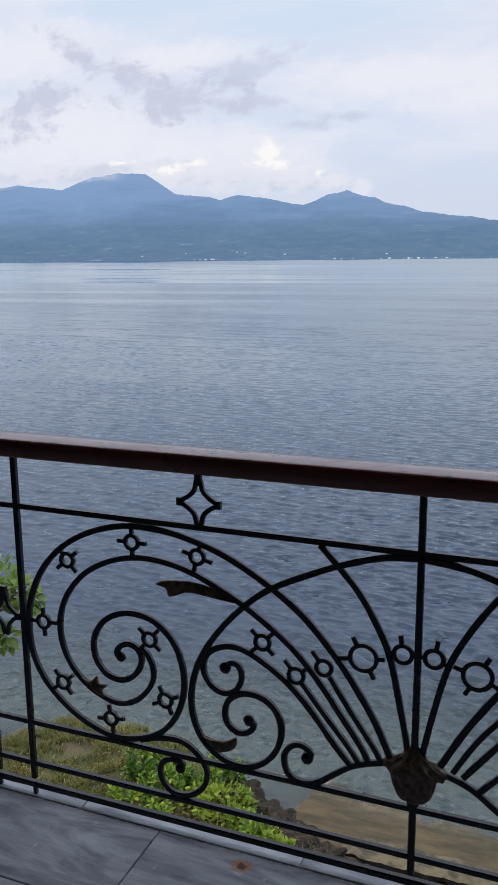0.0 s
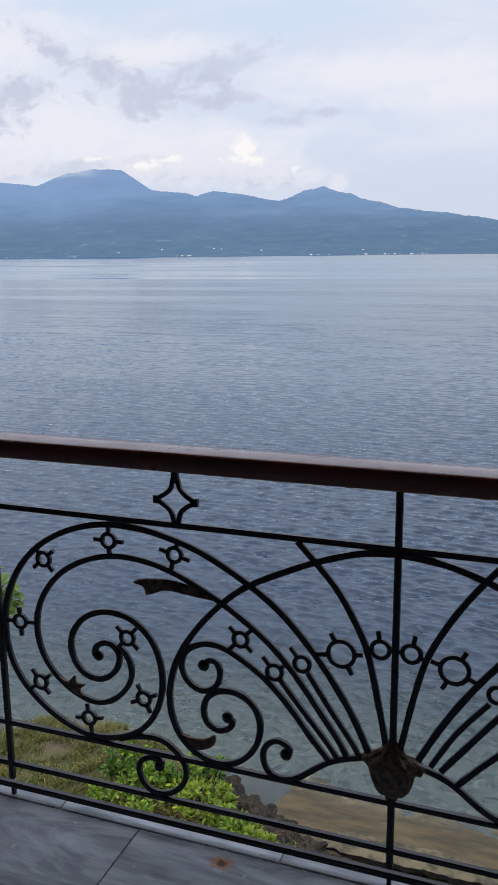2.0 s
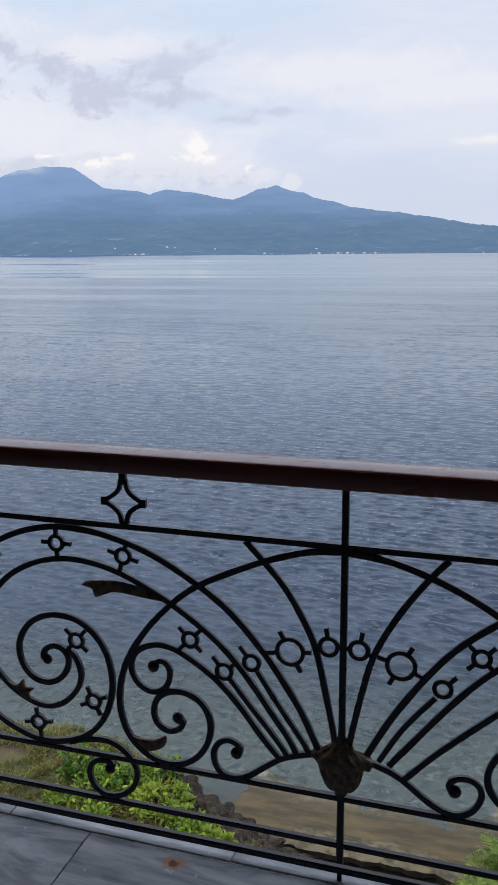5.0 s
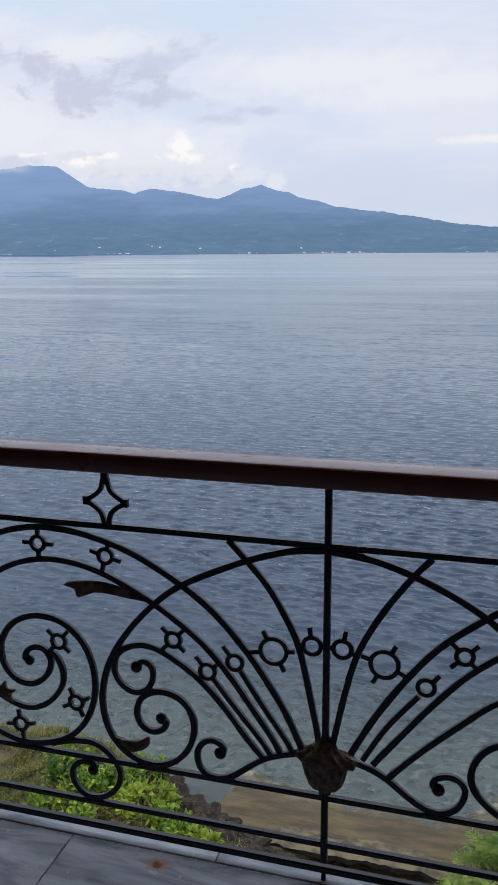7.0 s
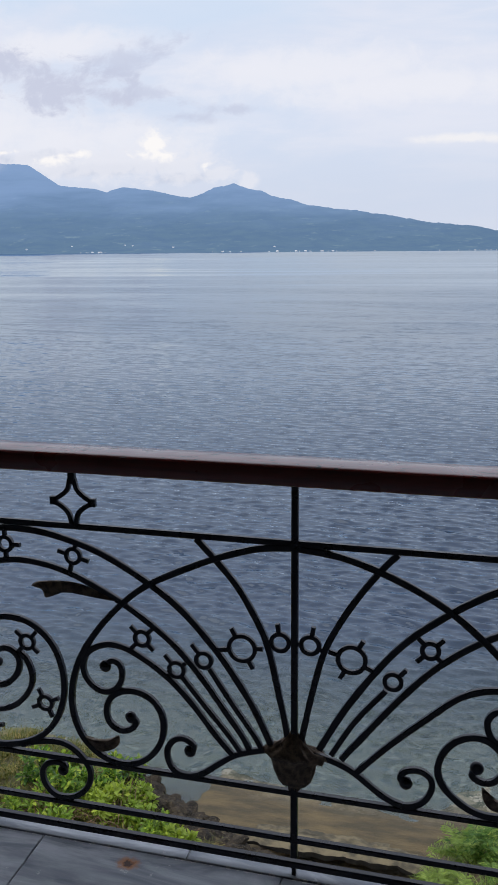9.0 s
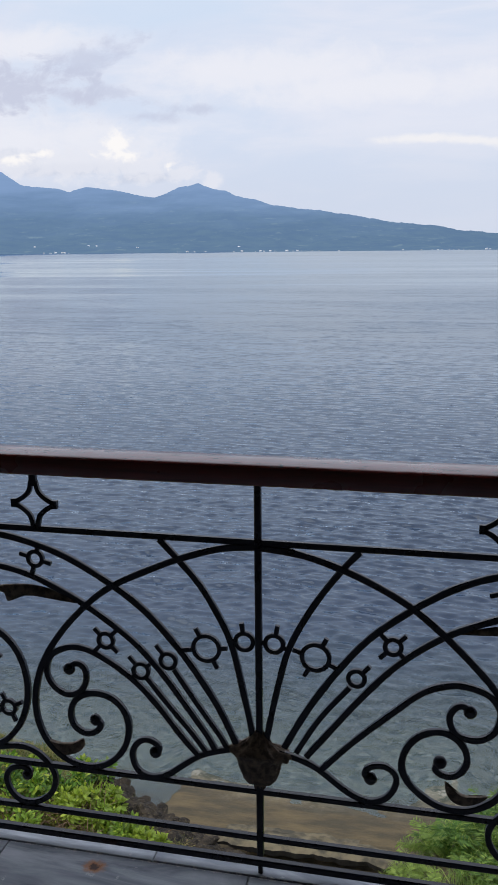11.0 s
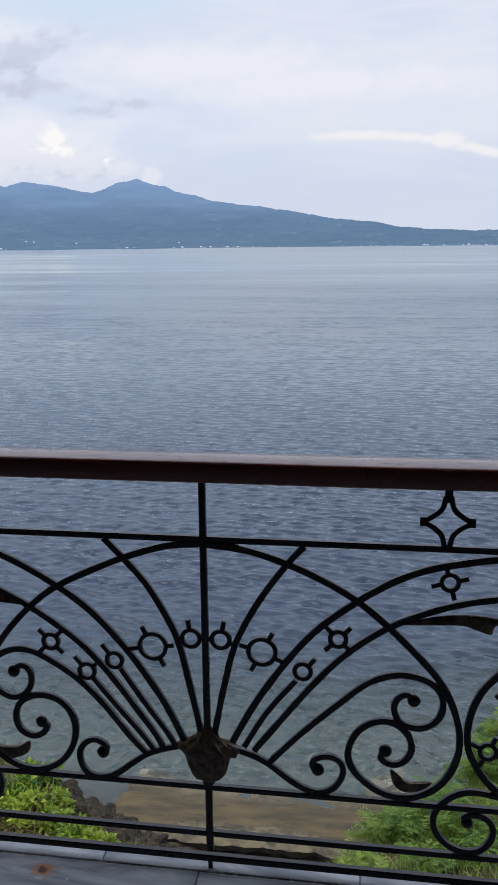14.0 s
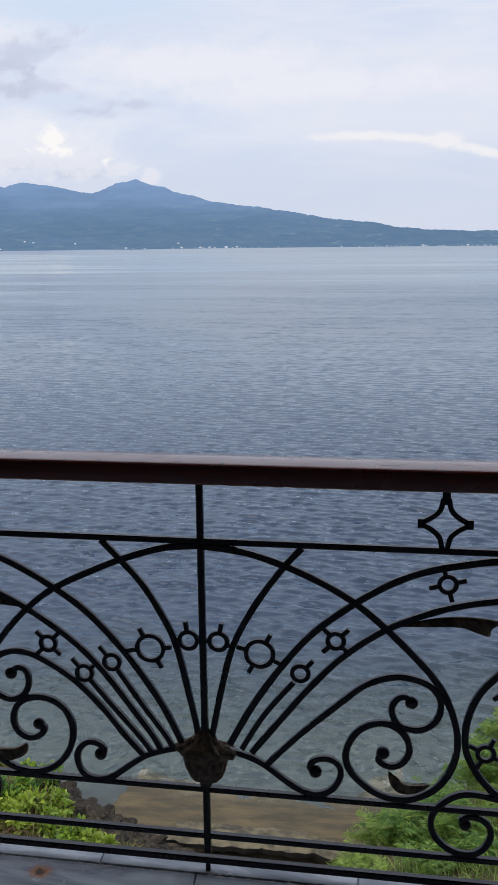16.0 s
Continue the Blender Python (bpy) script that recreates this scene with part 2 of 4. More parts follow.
def m_water():
    m, n = material("sea_water")
    p = n.place()
    x, y, z = n.split(p)

    def slopes(scale, stretch, turn, steep, detail=3.0):
        """Facet slopes of one size of ripple, long across the view."""
        c = n.noise3(n.scaled(p, (stretch, 1.0, 1), (0, 0, radians(turn))), scale, detail)
        return n.vec("MULTIPLY", n.vec("SUBTRACT", c, (0.5, 0.5, 0.5)), (steep * 0.45, steep, 0.0))

    calm = n.noise(n.scaled(p, (0.16, 1.0, 1), (0, 0, radians(4))), 0.020, 5, 0.62, 0.8)
    gust = n.noise(n.scaled(p, (0.4, 1.0, 1), (0, 0, radians(-6))), 0.09, 4, 0.6, 0.5)
    ruffle = n.math("MULTIPLY", n.ramp(calm, 0.36, 0.58, 0.45, 1.25), n.ramp(gust, 0.35, 0.65, 0.75, 1.2))
    wide = n.vec("MULTIPLY", slopes(0.55, 0.26, 5, 0.9, 4.0), n.join(*[n.ramp(y, 45.0, 120.0)] * 3))
    tilt = n.vec("ADD", n.vec("ADD", slopes(7.0, 0.34, 12, 0.42), slopes(2.6, 0.30, -8, 0.85)), wide)
    tilt = n.vec("MULTIPLY", tilt, n.join(ruffle, ruffle, ruffle))
    near = n.math("MULTIPLY", n.ramp(y, 11.0, 17.0, 0.55, 1.0), n.math("DIVIDE", 1.0, n.math("ADD", 1.0, n.math("DIVIDE", n.math("MAXIMUM", n.math("SUBTRACT", y, 24.0), 0.0), 48.0))))
    tx, ty, tz = n.split(n.vec("MULTIPLY", tilt, n.join(near, near, near)))
    # far off the backs of the waves lie hidden behind their fronts
    hid = n.ramp(y, 30.0, 170.0)
    front = n.math("SUBTRACT", n.math("MULTIPLY", n.math("ABSOLUTE", ty), -1.0), n.ramp(calm, 0.36, 0.58, 0.034, 0.056))
    front = n.math("SUBTRACT", front, n.ramp(y, 250.0, 1500.0, 0.0, 0.036))
    ty = n.math("ADD", n.math("MULTIPLY", ty, n.math("SUBTRACT", 1.0, hid)), n.math("MULTIPLY", front, hid))
    normal = n.vec("NORMALIZE", n.vec("ADD", n.add("ShaderNodeNewGeometry").outputs["Normal"], n.join(tx, ty, 0.0)))
    # clear over the shallow bed, blue where it is deep
    edge = n.math("ADD", y, n.math("MULTIPLY", n.math("SUBTRACT", n.noise(p, 0.35, 4), 0.5), 4.0))
    edge = n.math("ADD", edge, n.math("MULTIPLY", x, -0.05))
    depth = n.ramp(edge, 14.0, 20.5, 0.05, 1.0)
    body = n.add("ShaderNodeBsdfDiffuse")
    n.put(body.inputs["Color"], n.mix(n.ramp(edge, 14.0, 22.0), (0.018, 0.034, 0.034), (0.004, 0.013, 0.036)))
    clear = n.add("ShaderNodeBsdfTransparent")
    clear.inputs["Color"].default_value = (0.74, 0.85, 0.81, 1)
    under = n.add("ShaderNodeMixShader")
    n.put(under.inputs[0], depth)
    n.link(clear.outputs[0], under.inputs[1])
    n.link(body.outputs[0], under.inputs[2])
    gloss = n.add("ShaderNodeBsdfGlossy")
    gloss.inputs["Roughness"].default_value = 0.06
    n.put(gloss.inputs["Normal"], normal)
    gloss.inputs["Color"].default_value = (0.83, 0.93, 1.0, 1)
    fres = n.add("ShaderNodeFresnel")
    fres.inputs["IOR"].default_value = 1.60
    n.put(fres.inputs["Normal"], normal)
    top = n.add("ShaderNodeMixShader")
    n.put(top.inputs[0], fres.outputs[0])
    n.link(under.outputs[0], top.inputs[1])
    n.link(gloss.outputs[0], top.inputs[2])
    n.out(top.outputs[0])
    return m


def m_ground():
    m, n = material("shore_ground")
    p = n.place()
    x, y, z = n.split(p)
    big, mid, fine = n.noise(p, 0.8, 5, 0.6), n.noise(p, 3.5, 5, 0.62), n.noise(p, 22.0, 5, 0.65)
    soil = n.mix(n.ramp(mid, 0.35, 0.65), (0.045, 0.035, 0.020), (0.13, 0.095, 0.050))
    soil = n.mix(n.ramp(big, 0.42, 0.6), soil, (0.12, 0.12, 0.045))
    sand = n.mix(n.ramp(n.noise(n.scaled(p, (0.5, 2.2, 1)), 2.2, 6, 0.62), 0.35, 0.68), (0.055, 0.043, 0.022), (0.125, 0.090, 0.040))
    weed = n.mix(n.ramp(mid, 0.46, 0.62), (0.15, 0.145, 0.105), (0.035, 0.050, 0.036))
    weed = n.mix(n.ramp(fine, 0.56, 0.66), weed, (0.24, 0.225, 0.165))
    weed = n.mix(n.ramp(n.noise(p, 6.5, 4, 0.6), 0.55, 0.62), weed, (0.27, 0.255, 0.20))
    bed = n.mix(n.ramp(n.math("ADD", y, n.math("MULTIPLY", big, 1.2)), 13.0, 14.2), sand, weed)
    lift = n.math("ADD", z, n.math("MULTIPLY", n.math("SUBTRACT", mid, 0.5), 0.25))
    col = n.mix(n.ramp(lift, -8.86, -8.70), bed, soil)
    n.out(n.principled(col, 0.85, 0.0, n.bump(fine, 0.6, 0.03, n.bump(mid, 0.5, 0.08))))
    return m


def m_rock():
    m, n = material("dark_wet_rock")
    p = n.place()
    mid, fine = n.noise(p, 5.0, 6, 0.65), n.noise(p, 26.0, 5, 0.65)
    col = n.mix(n.ramp(mid, 0.35, 0.65), (0.010, 0.009, 0.008), (0.055, 0.042, 0.028))
    col = n.mix(n.ramp(fine, 0.52, 0.66), col, (0.10, 0.078, 0.045))
    n.out(n.principled(col, 0.85, 0.0, n.bump(fine, 0.8, 0.04), 0.2))
    return m


def m_leaf(name, a, b, c, rough=0.5):
    m, n = material(name)
    r = n.island()
    col = n.mix(n.ramp(r, 0.0, 0.6, smooth=False), a, b)
    col = n.mix(n.ramp(r, 0.75, 1.0, smooth=False), col, c)
    col = n.mix(n.ramp(n.noise(n.place(), 1.6, 3), 0.4, 0.65, 0.0, 0.4), col, a)
    # some plants are in fresh yellow leaf
    col = n.mix(n.ramp(n.random(), 0.35, 0.95, 0.0, 0.45, False), col, c)
    front = n.principled(col, rough, 0.0, None, 0.35)
    back = n.add("ShaderNodeBsdfTranslucent")
    n.put(back.inputs["Color"], col)
    mixer = n.add("ShaderNodeMixShader")
    mixer.inputs[0].default_value = 0.35
    n.link(front, mixer.inputs[1])
    n.link(back.outputs[0], mixer.inputs[2])
    n.out(mixer.outputs[0])
    return m


def m_far(name, haze_low, haze_high):
    """Wooded slopes far off, air haze painted on as emission: the higher, the farther."""
    m, n = material(name)
    p = n.place()
    x, y, z = n.split(p)
    woods = n.noise(n.scaled(p, (1, 1, 2.5)), 0.012, 7, 0.65)
    fields = n.noise(n.scaled(p, (1, 0.6, 6)), 0.013, 6, 0.72)
    col = n.mix(n.ramp(woods, 0.35, 0.65), (0.02, 0.04, 0.02), (0.09, 0.13, 0.05))
    col = n.mix(n.ramp(fields, 0.56, 0.70), col, (0.36, 0.42, 0.22))
    streak = n.noise(n.scaled(p, (1, 0.5, 9)), 0.05, 4, 0.7)
    col = n.mix(n.ramp(streak, 0.70, 0.76), col, (0.75, 0.75, 0.68))
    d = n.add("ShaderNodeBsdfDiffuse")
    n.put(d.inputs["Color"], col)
    # painted haze: a bluish glow laid over the woods, paler higher up
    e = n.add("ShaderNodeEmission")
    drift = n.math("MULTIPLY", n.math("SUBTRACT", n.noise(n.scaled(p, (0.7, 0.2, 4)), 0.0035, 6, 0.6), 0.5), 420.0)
    n.put(e.inputs["Color"], n.mix(n.ramp(n.math("ADD", z, drift), 20.0, 340.0), haze_low, haze_high))
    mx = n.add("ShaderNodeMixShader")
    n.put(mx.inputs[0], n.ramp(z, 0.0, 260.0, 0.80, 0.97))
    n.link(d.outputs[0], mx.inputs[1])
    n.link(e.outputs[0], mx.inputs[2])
    # cloud drifts over the western shoulder of the summit
    cloud = n.math("ADD", z, n.math("MULTIPLY", n.math("SUBTRACT", n.noise(n.scaled(p, (1, 0.3, 2.5)), 0.008, 6, 0.6), 0.5), 150.0))
    veil = n.math("MULTIPLY", n.ramp(cloud, 318.0, 392.0, 0.0, 0.85), n.ramp(x, -2010.0, -2190.0))
    lost = n.add("ShaderNodeMixShader")
    n.put(lost.inputs[0], veil)
    n.link(mx.outputs[0], lost.inputs[1])
    n.link(n.add("ShaderNodeBsdfTransparent").outputs[0], lost.inputs[2])
    n.out(lost.outputs[0])
    return m


IRON, BRONZE, WOOD, TILE = m_iron(), m_bronze(), m_handrail(), m_tile()
GROUT = m_plain("pale_grout", (0.05, 0.05, 0.05), (0.55, 0.55, 0.54), 0.9, 18.0)
PLASTER = m_plain("dull_brown_plaster", (0.10, 0.092, 0.08), (0.15, 0.138, 0.12), 0.85, 2.0)
CEILING = m_plain("dark_timber_ceiling", (0.10, 0.075, 0.055), (0.16, 0.12, 0.085), 0.7, 3.0)
WATER, GROUND, ROCK = m_water(), m_ground(), m_rock()
SHELF = m_plain("sandy_layered_rock", (0.045, 0.038, 0.022), (0.15, 0.12, 0.065), 0.9, 4.0, 0.8, 30.0)
# near-black colour for the undercut shade on the ledge fronts
LEDGE_SHADE = m_plain("ledge_shade_paint", (0.006, 0.005, 0.004), (0.022, 0.018, 0.013), 0.8, 5.0)
LEAF = m_leaf("fresh_green_leaf", (0.022, 0.070, 0.012), (0.15, 0.29, 0.028), (0.48, 0.55, 0.06))
TREE_LEAF = m_leaf("broad_tree_leaf", (0.07, 0.15, 0.03), (0.18, 0.29, 0.06), (0.34, 0.42, 0.12))
REED = m_leaf("grass_blade", (0.055, 0.125, 0.025), (0.16, 0.25, 0.045), (0.36, 0.40, 0.11))
FERN = m_leaf("feathery_leaf", (0.035, 0.10, 0.016), (0.13, 0.24, 0.035), (0.34, 0.42, 0.07))
DRY = m_leaf("dry_grass_blade", (0.070, 0.105, 0.018), (0.19, 0.18, 0.040), (0.50, 0.36, 0.12))
BARK = m_plain("grey_brown_bark", (0.07, 0.05, 0.035), (0.16, 0.12, 0.085), 0.9, 10.0)
TWIG = m_plain("dry_brown_twig", (0.10, 0.055, 0.03), (0.24, 0.15, 0.085), 0.9, 12.0)
FAR = m_far("wooded_slopes_haze_glow", (0.140, 0.238, 0.41), (0.235, 0.36, 0.60))
WHITE_WALL = m_plain("white_house_wall", (0.78, 0.78, 0.78), (0.86, 0.86, 0.85), 0.8)
ROOF = m_plain("faded_roof", (0.52, 0.50, 0.49), (0.66, 0.63, 0.61), 0.8)

# ---- mesh helpers ----


def part(name, bm, mat, parent=None, label="", smooth=False):
    mesh = bpy.data.meshes.new(name)
    bmesh.ops.recalc_face_normals(bm, faces=bm.faces)
    bm.to_mesh(mesh)
    bm.free()
    mesh.materials.append(mat)
    if smooth:
        for poly in mesh.polygons:
            poly.use_smooth = True
    ob = new(name, mesh)
    if parent is not None:
        ob.parent = parent
    if label:
        ob["label"] = label
    return ob


def mesh_object(name, verts, faces, mat, parent=None, smooth=False):
    mesh = bpy.data.meshes.new(name)
    mesh.from_pydata(verts, [], faces)
    mesh.update()
    mesh.materials.append(mat)
    if smooth:
        mesh.polygons.foreach_set("use_smooth", [True] * len(mesh.polygons))
    ob = new(name, mesh)
    if parent is not None:
        ob.parent = parent
    return ob


def box(bm, lo, hi, bevel=0.0):
    made = bmesh.ops.create_cube(bm, size=1.0)["verts"]
    for v in made:
        v.co = [lo[i] + (v.co[i] + 0.5) * (hi[i] - lo[i]) for i in range(3)]
    if bevel:
        edges = list({e for v in made for e in v.link_edges})
        bmesh.ops.bevel(bm, geom=edges, offset=bevel, segments=2, affect="EDGES", profile=0.6)
    return bm


def spline(points, steps=6):
    """A smooth line (Catmull-Rom) through points of the x-z plane."""
    p = [Vector(q) for q in points]
    p = [p[0] * 2 - p[1]] + p + [p[-1] * 2 - p[-2]]
    out = []
    for i in range(1, len(p) - 2):
        a, b, c, d = p[i - 1:i + 3]
        for k in range(steps):
            t = k / steps
            out.append(0.5 * (2 * b + (c - a) * t + (2 * a - 5 * b + 4 * c - d) * t * t + (3 * b - a - 3 * c + d) * t ** 3))
    return out + [p[-2]]


def relaxed(points, rounds=4):
    """Evens out small kinks, as a smith's hammer does; the ends stay."""
    for _ in range(rounds):
        points = [points[0]] + [(a + b * 2 + c) / 4 for a, b, c in zip(points, points[1:], points[2:])] + [points[-1]]
    return points


def bar_mesh(bm, line, width, depth, closed=False, off=0.0, taper=0.0):
    """A flat iron bar with eased edges swept along a line of the x-z plane."""
    n = len(line)
    w, d, c = width / 2, depth / 2, min(width, depth) * 0.16
    section = [(-w, -d + c), (-w + c, -d), (w - c, -d), (w, -d + c), (w, d - c), (w - c, d), (-w + c, d), (-w, d - c)]
    rings = []
    for i, q in enumerate(line):
        a, b = (line[(i - 1) % n], line[(i + 1) % n]) if closed else (line[max(i - 1, 0)], line[min(i + 1, n - 1)])
        t = (b - a).normalized()
        side = Vector((-t.y, t.x))
        s = 1.0 + 0.10 * noise.noise(Vector((q.x * 34, q.y * 34, width * 900)))
        rings.append([bm.verts.new((q.x + side.x * u * s, off + v, q.y + side.y * u * s)) for u, v in section])
    for i in range(n if closed else n - 1):
        a, b = rings[i], rings[(i + 1) % n]
        for k in range(8):
            bm.faces.new((a[k], a[(k + 1) % 8], b[(k + 1) % 8], b[k]))
    if not closed:
        bm.faces.new(rings[0])
        bm.faces.new(rings[-1][::-1])
    return bm


def knob_mesh(bm, x, z, r, depth=0.011):
    made = bmesh.ops.create_uvsphere(bm, u_segments=14, v_segments=8, radius=1.0)["verts"]
    for v in made:
        v.co = Vector((x + v.co.x * r, v.co.y * depth, z + v.co.z * r * 1.02))
    return bm


def flip(points):
    return [(-x, z) for x, z in points]


def circle(x, z, r, count=28):
    return [Vector((x + r * math.cos(2 * math.pi * i / count), z + r * math.sin(2 * math.pi * i / count))) for i in range(count)]


# ---- the balcony: floor, walls, ceiling ----
PITCH = 2.135
LEVEL = 0.004
HALF = 1.01
WIDE, BACK, TOP = 3.2, -3.0, 2.75


def build_balcony():
    slab = new("floor")
    tagged(slab, "grey veined marble tile floor with worn pale joints", "floor", kind="structure")
    bm = box(bmesh.new(), (-WIDE, BACK, -0.16), (WIDE, 0.030, LEVEL - 0.007))
    part("slab", bm, GROUT, slab)
    for name, lo, hi, mat, label in (
            ("wall_back", (-WIDE - 0.2, BACK - 0.2, -0.16), (WIDE + 0.2, BACK, TOP), PLASTER, "plain dull brown plaster wall behind the balcony"),
            ("wall_west", (-WIDE - 0.2, BACK, -0.16), (-WIDE, -0.05, TOP), PLASTER, "plain dull brown plaster side wall of the balcony"),
            ("wall_east", (WIDE, BACK, -0.16), (WIDE + 0.2, -0.05, TOP), PLASTER, "plain dull brown plaster side wall of the balcony"),
            ("ceiling", (-WIDE - 0.2, BACK - 0.2, TOP + 0.004), (WIDE + 0.2, 0.45, TOP + 0.15), CEILING, "dark timber ceiling over the balcony"),
            ("wall_below", (-WIDE - 0.2, BACK - 0.2, -9.4), (WIDE + 0.2, -0.35, -0.164), PLASTER, "dull brown plaster house wall under the balcony")):
        ob = part(name, box(bmesh.new(), lo, hi), mat)
        tagged(ob, label, name.split("_")[0], kind="structure")
    return slab


FLOOR = build_balcony()

# ---- sea, shore, far coast ----
SEA = -9.0


def shore_line(x):
    """How far out the land reaches, in y, at each x."""
    xs = (-40, -20, -14, -12.2, -11.2, -10.2, -9, -7.3, -5.9, -5.1, -4.2, -3.2, -2.2, -1, 0.1, 0.6, 1.3, 2.0, 2.8, 3.6, 6, 12, 40)
    ys = (12, 11.5, 10.8, 10.6, 11.3, 13.0, 13.7, 13.4, 12.7, 12.1, 11.4, 10.9, 10.7, 10.65, 10.9, 11.6, 12.5, 13.3, 14.5, 15.4, 16.4, 17, 18)
    return float(np.interp(x, xs, ys))


def ground_height(x, y):
    inland = shore_line(x) - y + 0.35 * noise.noise(Vector((x * 0.9, y * 0.9, 0.0)))
    rough = 0.10 * noise.noise(Vector((x * 1.7, y * 1.7, 3.0))) + 0.05 * noise.noise(Vector((x * 4.1, y * 4.1, 5.0)))
    if inland > 0:
        foot = -0.16 + 0.21 * min(1.0, max(0.0, (x + 5.2) / 1.0)) * min(1.0, max(0.0, (1.8 - x) / 0.8))
        return SEA + foot + (0.68 - foot) * (1 - math.exp(-inland * 1.7)) + 0.05 * inland + rough * min(1.0, inland * 2)
    sandy = min(1.0, max(0.0, (x + 5.2) / 1.0)) * min(1.0, max(0.0, (1.8 - x) / 0.8))
    beach = -0.16 + 0.21 * sandy - 0.055 * max(0.0, -inland - 1.1 * sandy) ** 1.3
    return SEA + beach + rough * 0.12


def build_land():
    verts, faces = [], []
    xs = np.concatenate([np.linspace(-60, -14, 40), np.linspace(-13.8, 6.8, 200), np.linspace(7, 60, 40)])
    ys = np.concatenate([np.linspace(-60, 6, 30), np.linspace(6.3, 20, 130), np.linspace(20.3, 60, 40)])
    for y in ys:
        for x in xs:
            verts.append((x, y, max(ground_height(x, y), -14.0)))
    w = len(xs)
    for j in range(len(ys) - 1):
        for i in range(w - 1):
            a = j * w + i
            faces.append((a, a + 1, a + w + 1, a + w))
    ob = mesh_object("ground", verts, faces, GROUND, smooth=True)
    tagged(ob, "rough shore with dry grass, brown sand and shallow weedy bed", "ground", kind="structure")


def build_sea():
    """One sheet to the horizon, finer towards the shore, with wind waves of many lengths."""
    radii = [0.0, 4.0]
    r = 9.5
    while r < 560:
        radii.append(r)
        r += max(0.055, r * r * 0.000056)
    while r < 4900:
        radii.append(r)
        r *= 1.05
    radii.append(4950.0)
    turns = list(np.concatenate([np.linspace(-180, -51, 40), np.linspace(-50.8, 30, 430), np.linspace(31, 180, 45)[:-1]]))
    rad, ang = np.meshgrid(np.array(radii), np.radians(np.array(turns)), indexing="ij")
    x, y = rad * np.sin(ang), rad * np.cos(ang)
    gap = np.gradient(np.array(radii))[:, None]
    rng = np.random.RandomState(4)
    h = np.zeros_like(x)
    for k in range(64):
        length = 0.19 * 1.066 ** k
        a = math.radians(8) + rng.normal(0, 0.27)
        amp = 0.0205 * length * rng.uniform(0.6, 1.3) * math.exp(-0.5 * (math.log(length / 0.42) / 0.66) ** 2)
        w = np.clip(length / (2.3 * gap) - 0.5, 0, 1)
        phase = (x * math.sin(a) + y * math.cos(a)) * 2 * math.pi / length + rng.uniform(0, 6.283)
        # groups: each train swells and dies away along its crests
        swell = 0.62 + 0.5 * np.sin((x * math.cos(a) * 0.31 - y * math.sin(a) * 0.31 + y * 0.09) * 2 * math.pi / length + rng.uniform(0, 6.283))
        s = np.sin(phase)
        h += w * amp * swell * (s + 0.32 * np.sin(2 * phase))
    shelter = np.clip((y - 11.0) / 8.0, 0.35, 1.0)
    z = SEA + np.where(rad < 9, 0.0, h * shelter / (1.0 + np.clip(rad - 26.0, 0, None) / 90.0))
    n, m = rad.shape
    verts = np.stack([x, y, z], -1).reshape(-1, 3).tolist()
    faces = []
    for i in range(1, n - 1):
        for q in range(m):
            p = (q + 1) % m
            faces.append((i * m + q, i * m + p, (i + 1) * m + p, (i + 1) * m + q))
    ob = mesh_object("water", verts, faces, WATER, smooth=True)
    tagged(ob, "calm blue-grey sea with small wind ripples, clear over the shallows", "sea", kind="structure")


def build_coast():
    """The far shore: a long wooded slope that ends in a ridge, and a flat-topped mountain behind it."""
    rx = (-5200, -3600, -2778, -2676, -2562, -2480, -2418, -2354, -2300, -2243, -2180, -2106, -2030, -1965, -1935, -1887, -1850, -1817, -1760, -1705, -1640, -1594, -1567, -1513, -1406, -1302, -1209, -1149,
          -1085, -1040, -1013, -985, -952, -915, -890, -856, -815, -785, -740, -692, -578, -397, -229, -92, -1, 90, 224, 357, 492, 900, 2500)
    rz = (280, 310, 337, 347, 333, 325, 316, 336, 354, 368, 374, 378, 377, 370, 353, 324, 300, 281, 270, 266, 258, 246, 255, 262, 252, 230, 213, 231,
          255, 259, 267, 257, 246, 236, 232, 214, 205, 201, 188, 171, 157, 133, 101, 86, 76, 57, 49, 43, 44, 36, 20)
    near, ridge = 2400.0, 3600.0
    verts, faces = [], []
    rows, cols = 40, 1000
    for j in range(rows + 1):
        s = j / rows
        y = near + (ridge - near) * s
        for i in range(cols + 1):
            u = -4000 + 5200 * i / cols
            top = float(np.interp(u, rx, rz)) - SEA
            fold = noise.fractal(Vector((u * 0.006, y * 0.004, 0.0)), 1.0, 2.0, 4)
            shape = 0.20 * s + 0.80 * s ** 2.2
            z = SEA + 1.5 * min(1.0, s * 30) + top * shape + fold * 16 * math.sin(math.pi * s) + ((4.0 * noise.noise(Vector((u * 0.013, 0.0, 9.0))) + 2.4 * noise.noise(Vector((u * 0.045, 0.0, 4.0))) + 1.8 * noise.noise(Vector((u * 0.11, 0.0, 7.0)))) * s ** 3)
            verts.append((u * y / ridge, y, z))
    for i in range(cols + 1):
        u = -4000 + 5200 * i / cols
        verts.append((u * 1.03, ridge * 1.03, SEA - 5))
    w = cols + 1
    for j in range(rows + 1):
        for i in range(cols):
            a = j * w + i
            faces.append((a, a + 1, a + w + 1, a + w))
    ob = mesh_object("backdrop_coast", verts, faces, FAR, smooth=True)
    tagged(ob, "long wooded mountain slope along the far coast, with painted blue haze", "mountain", kind="structure")


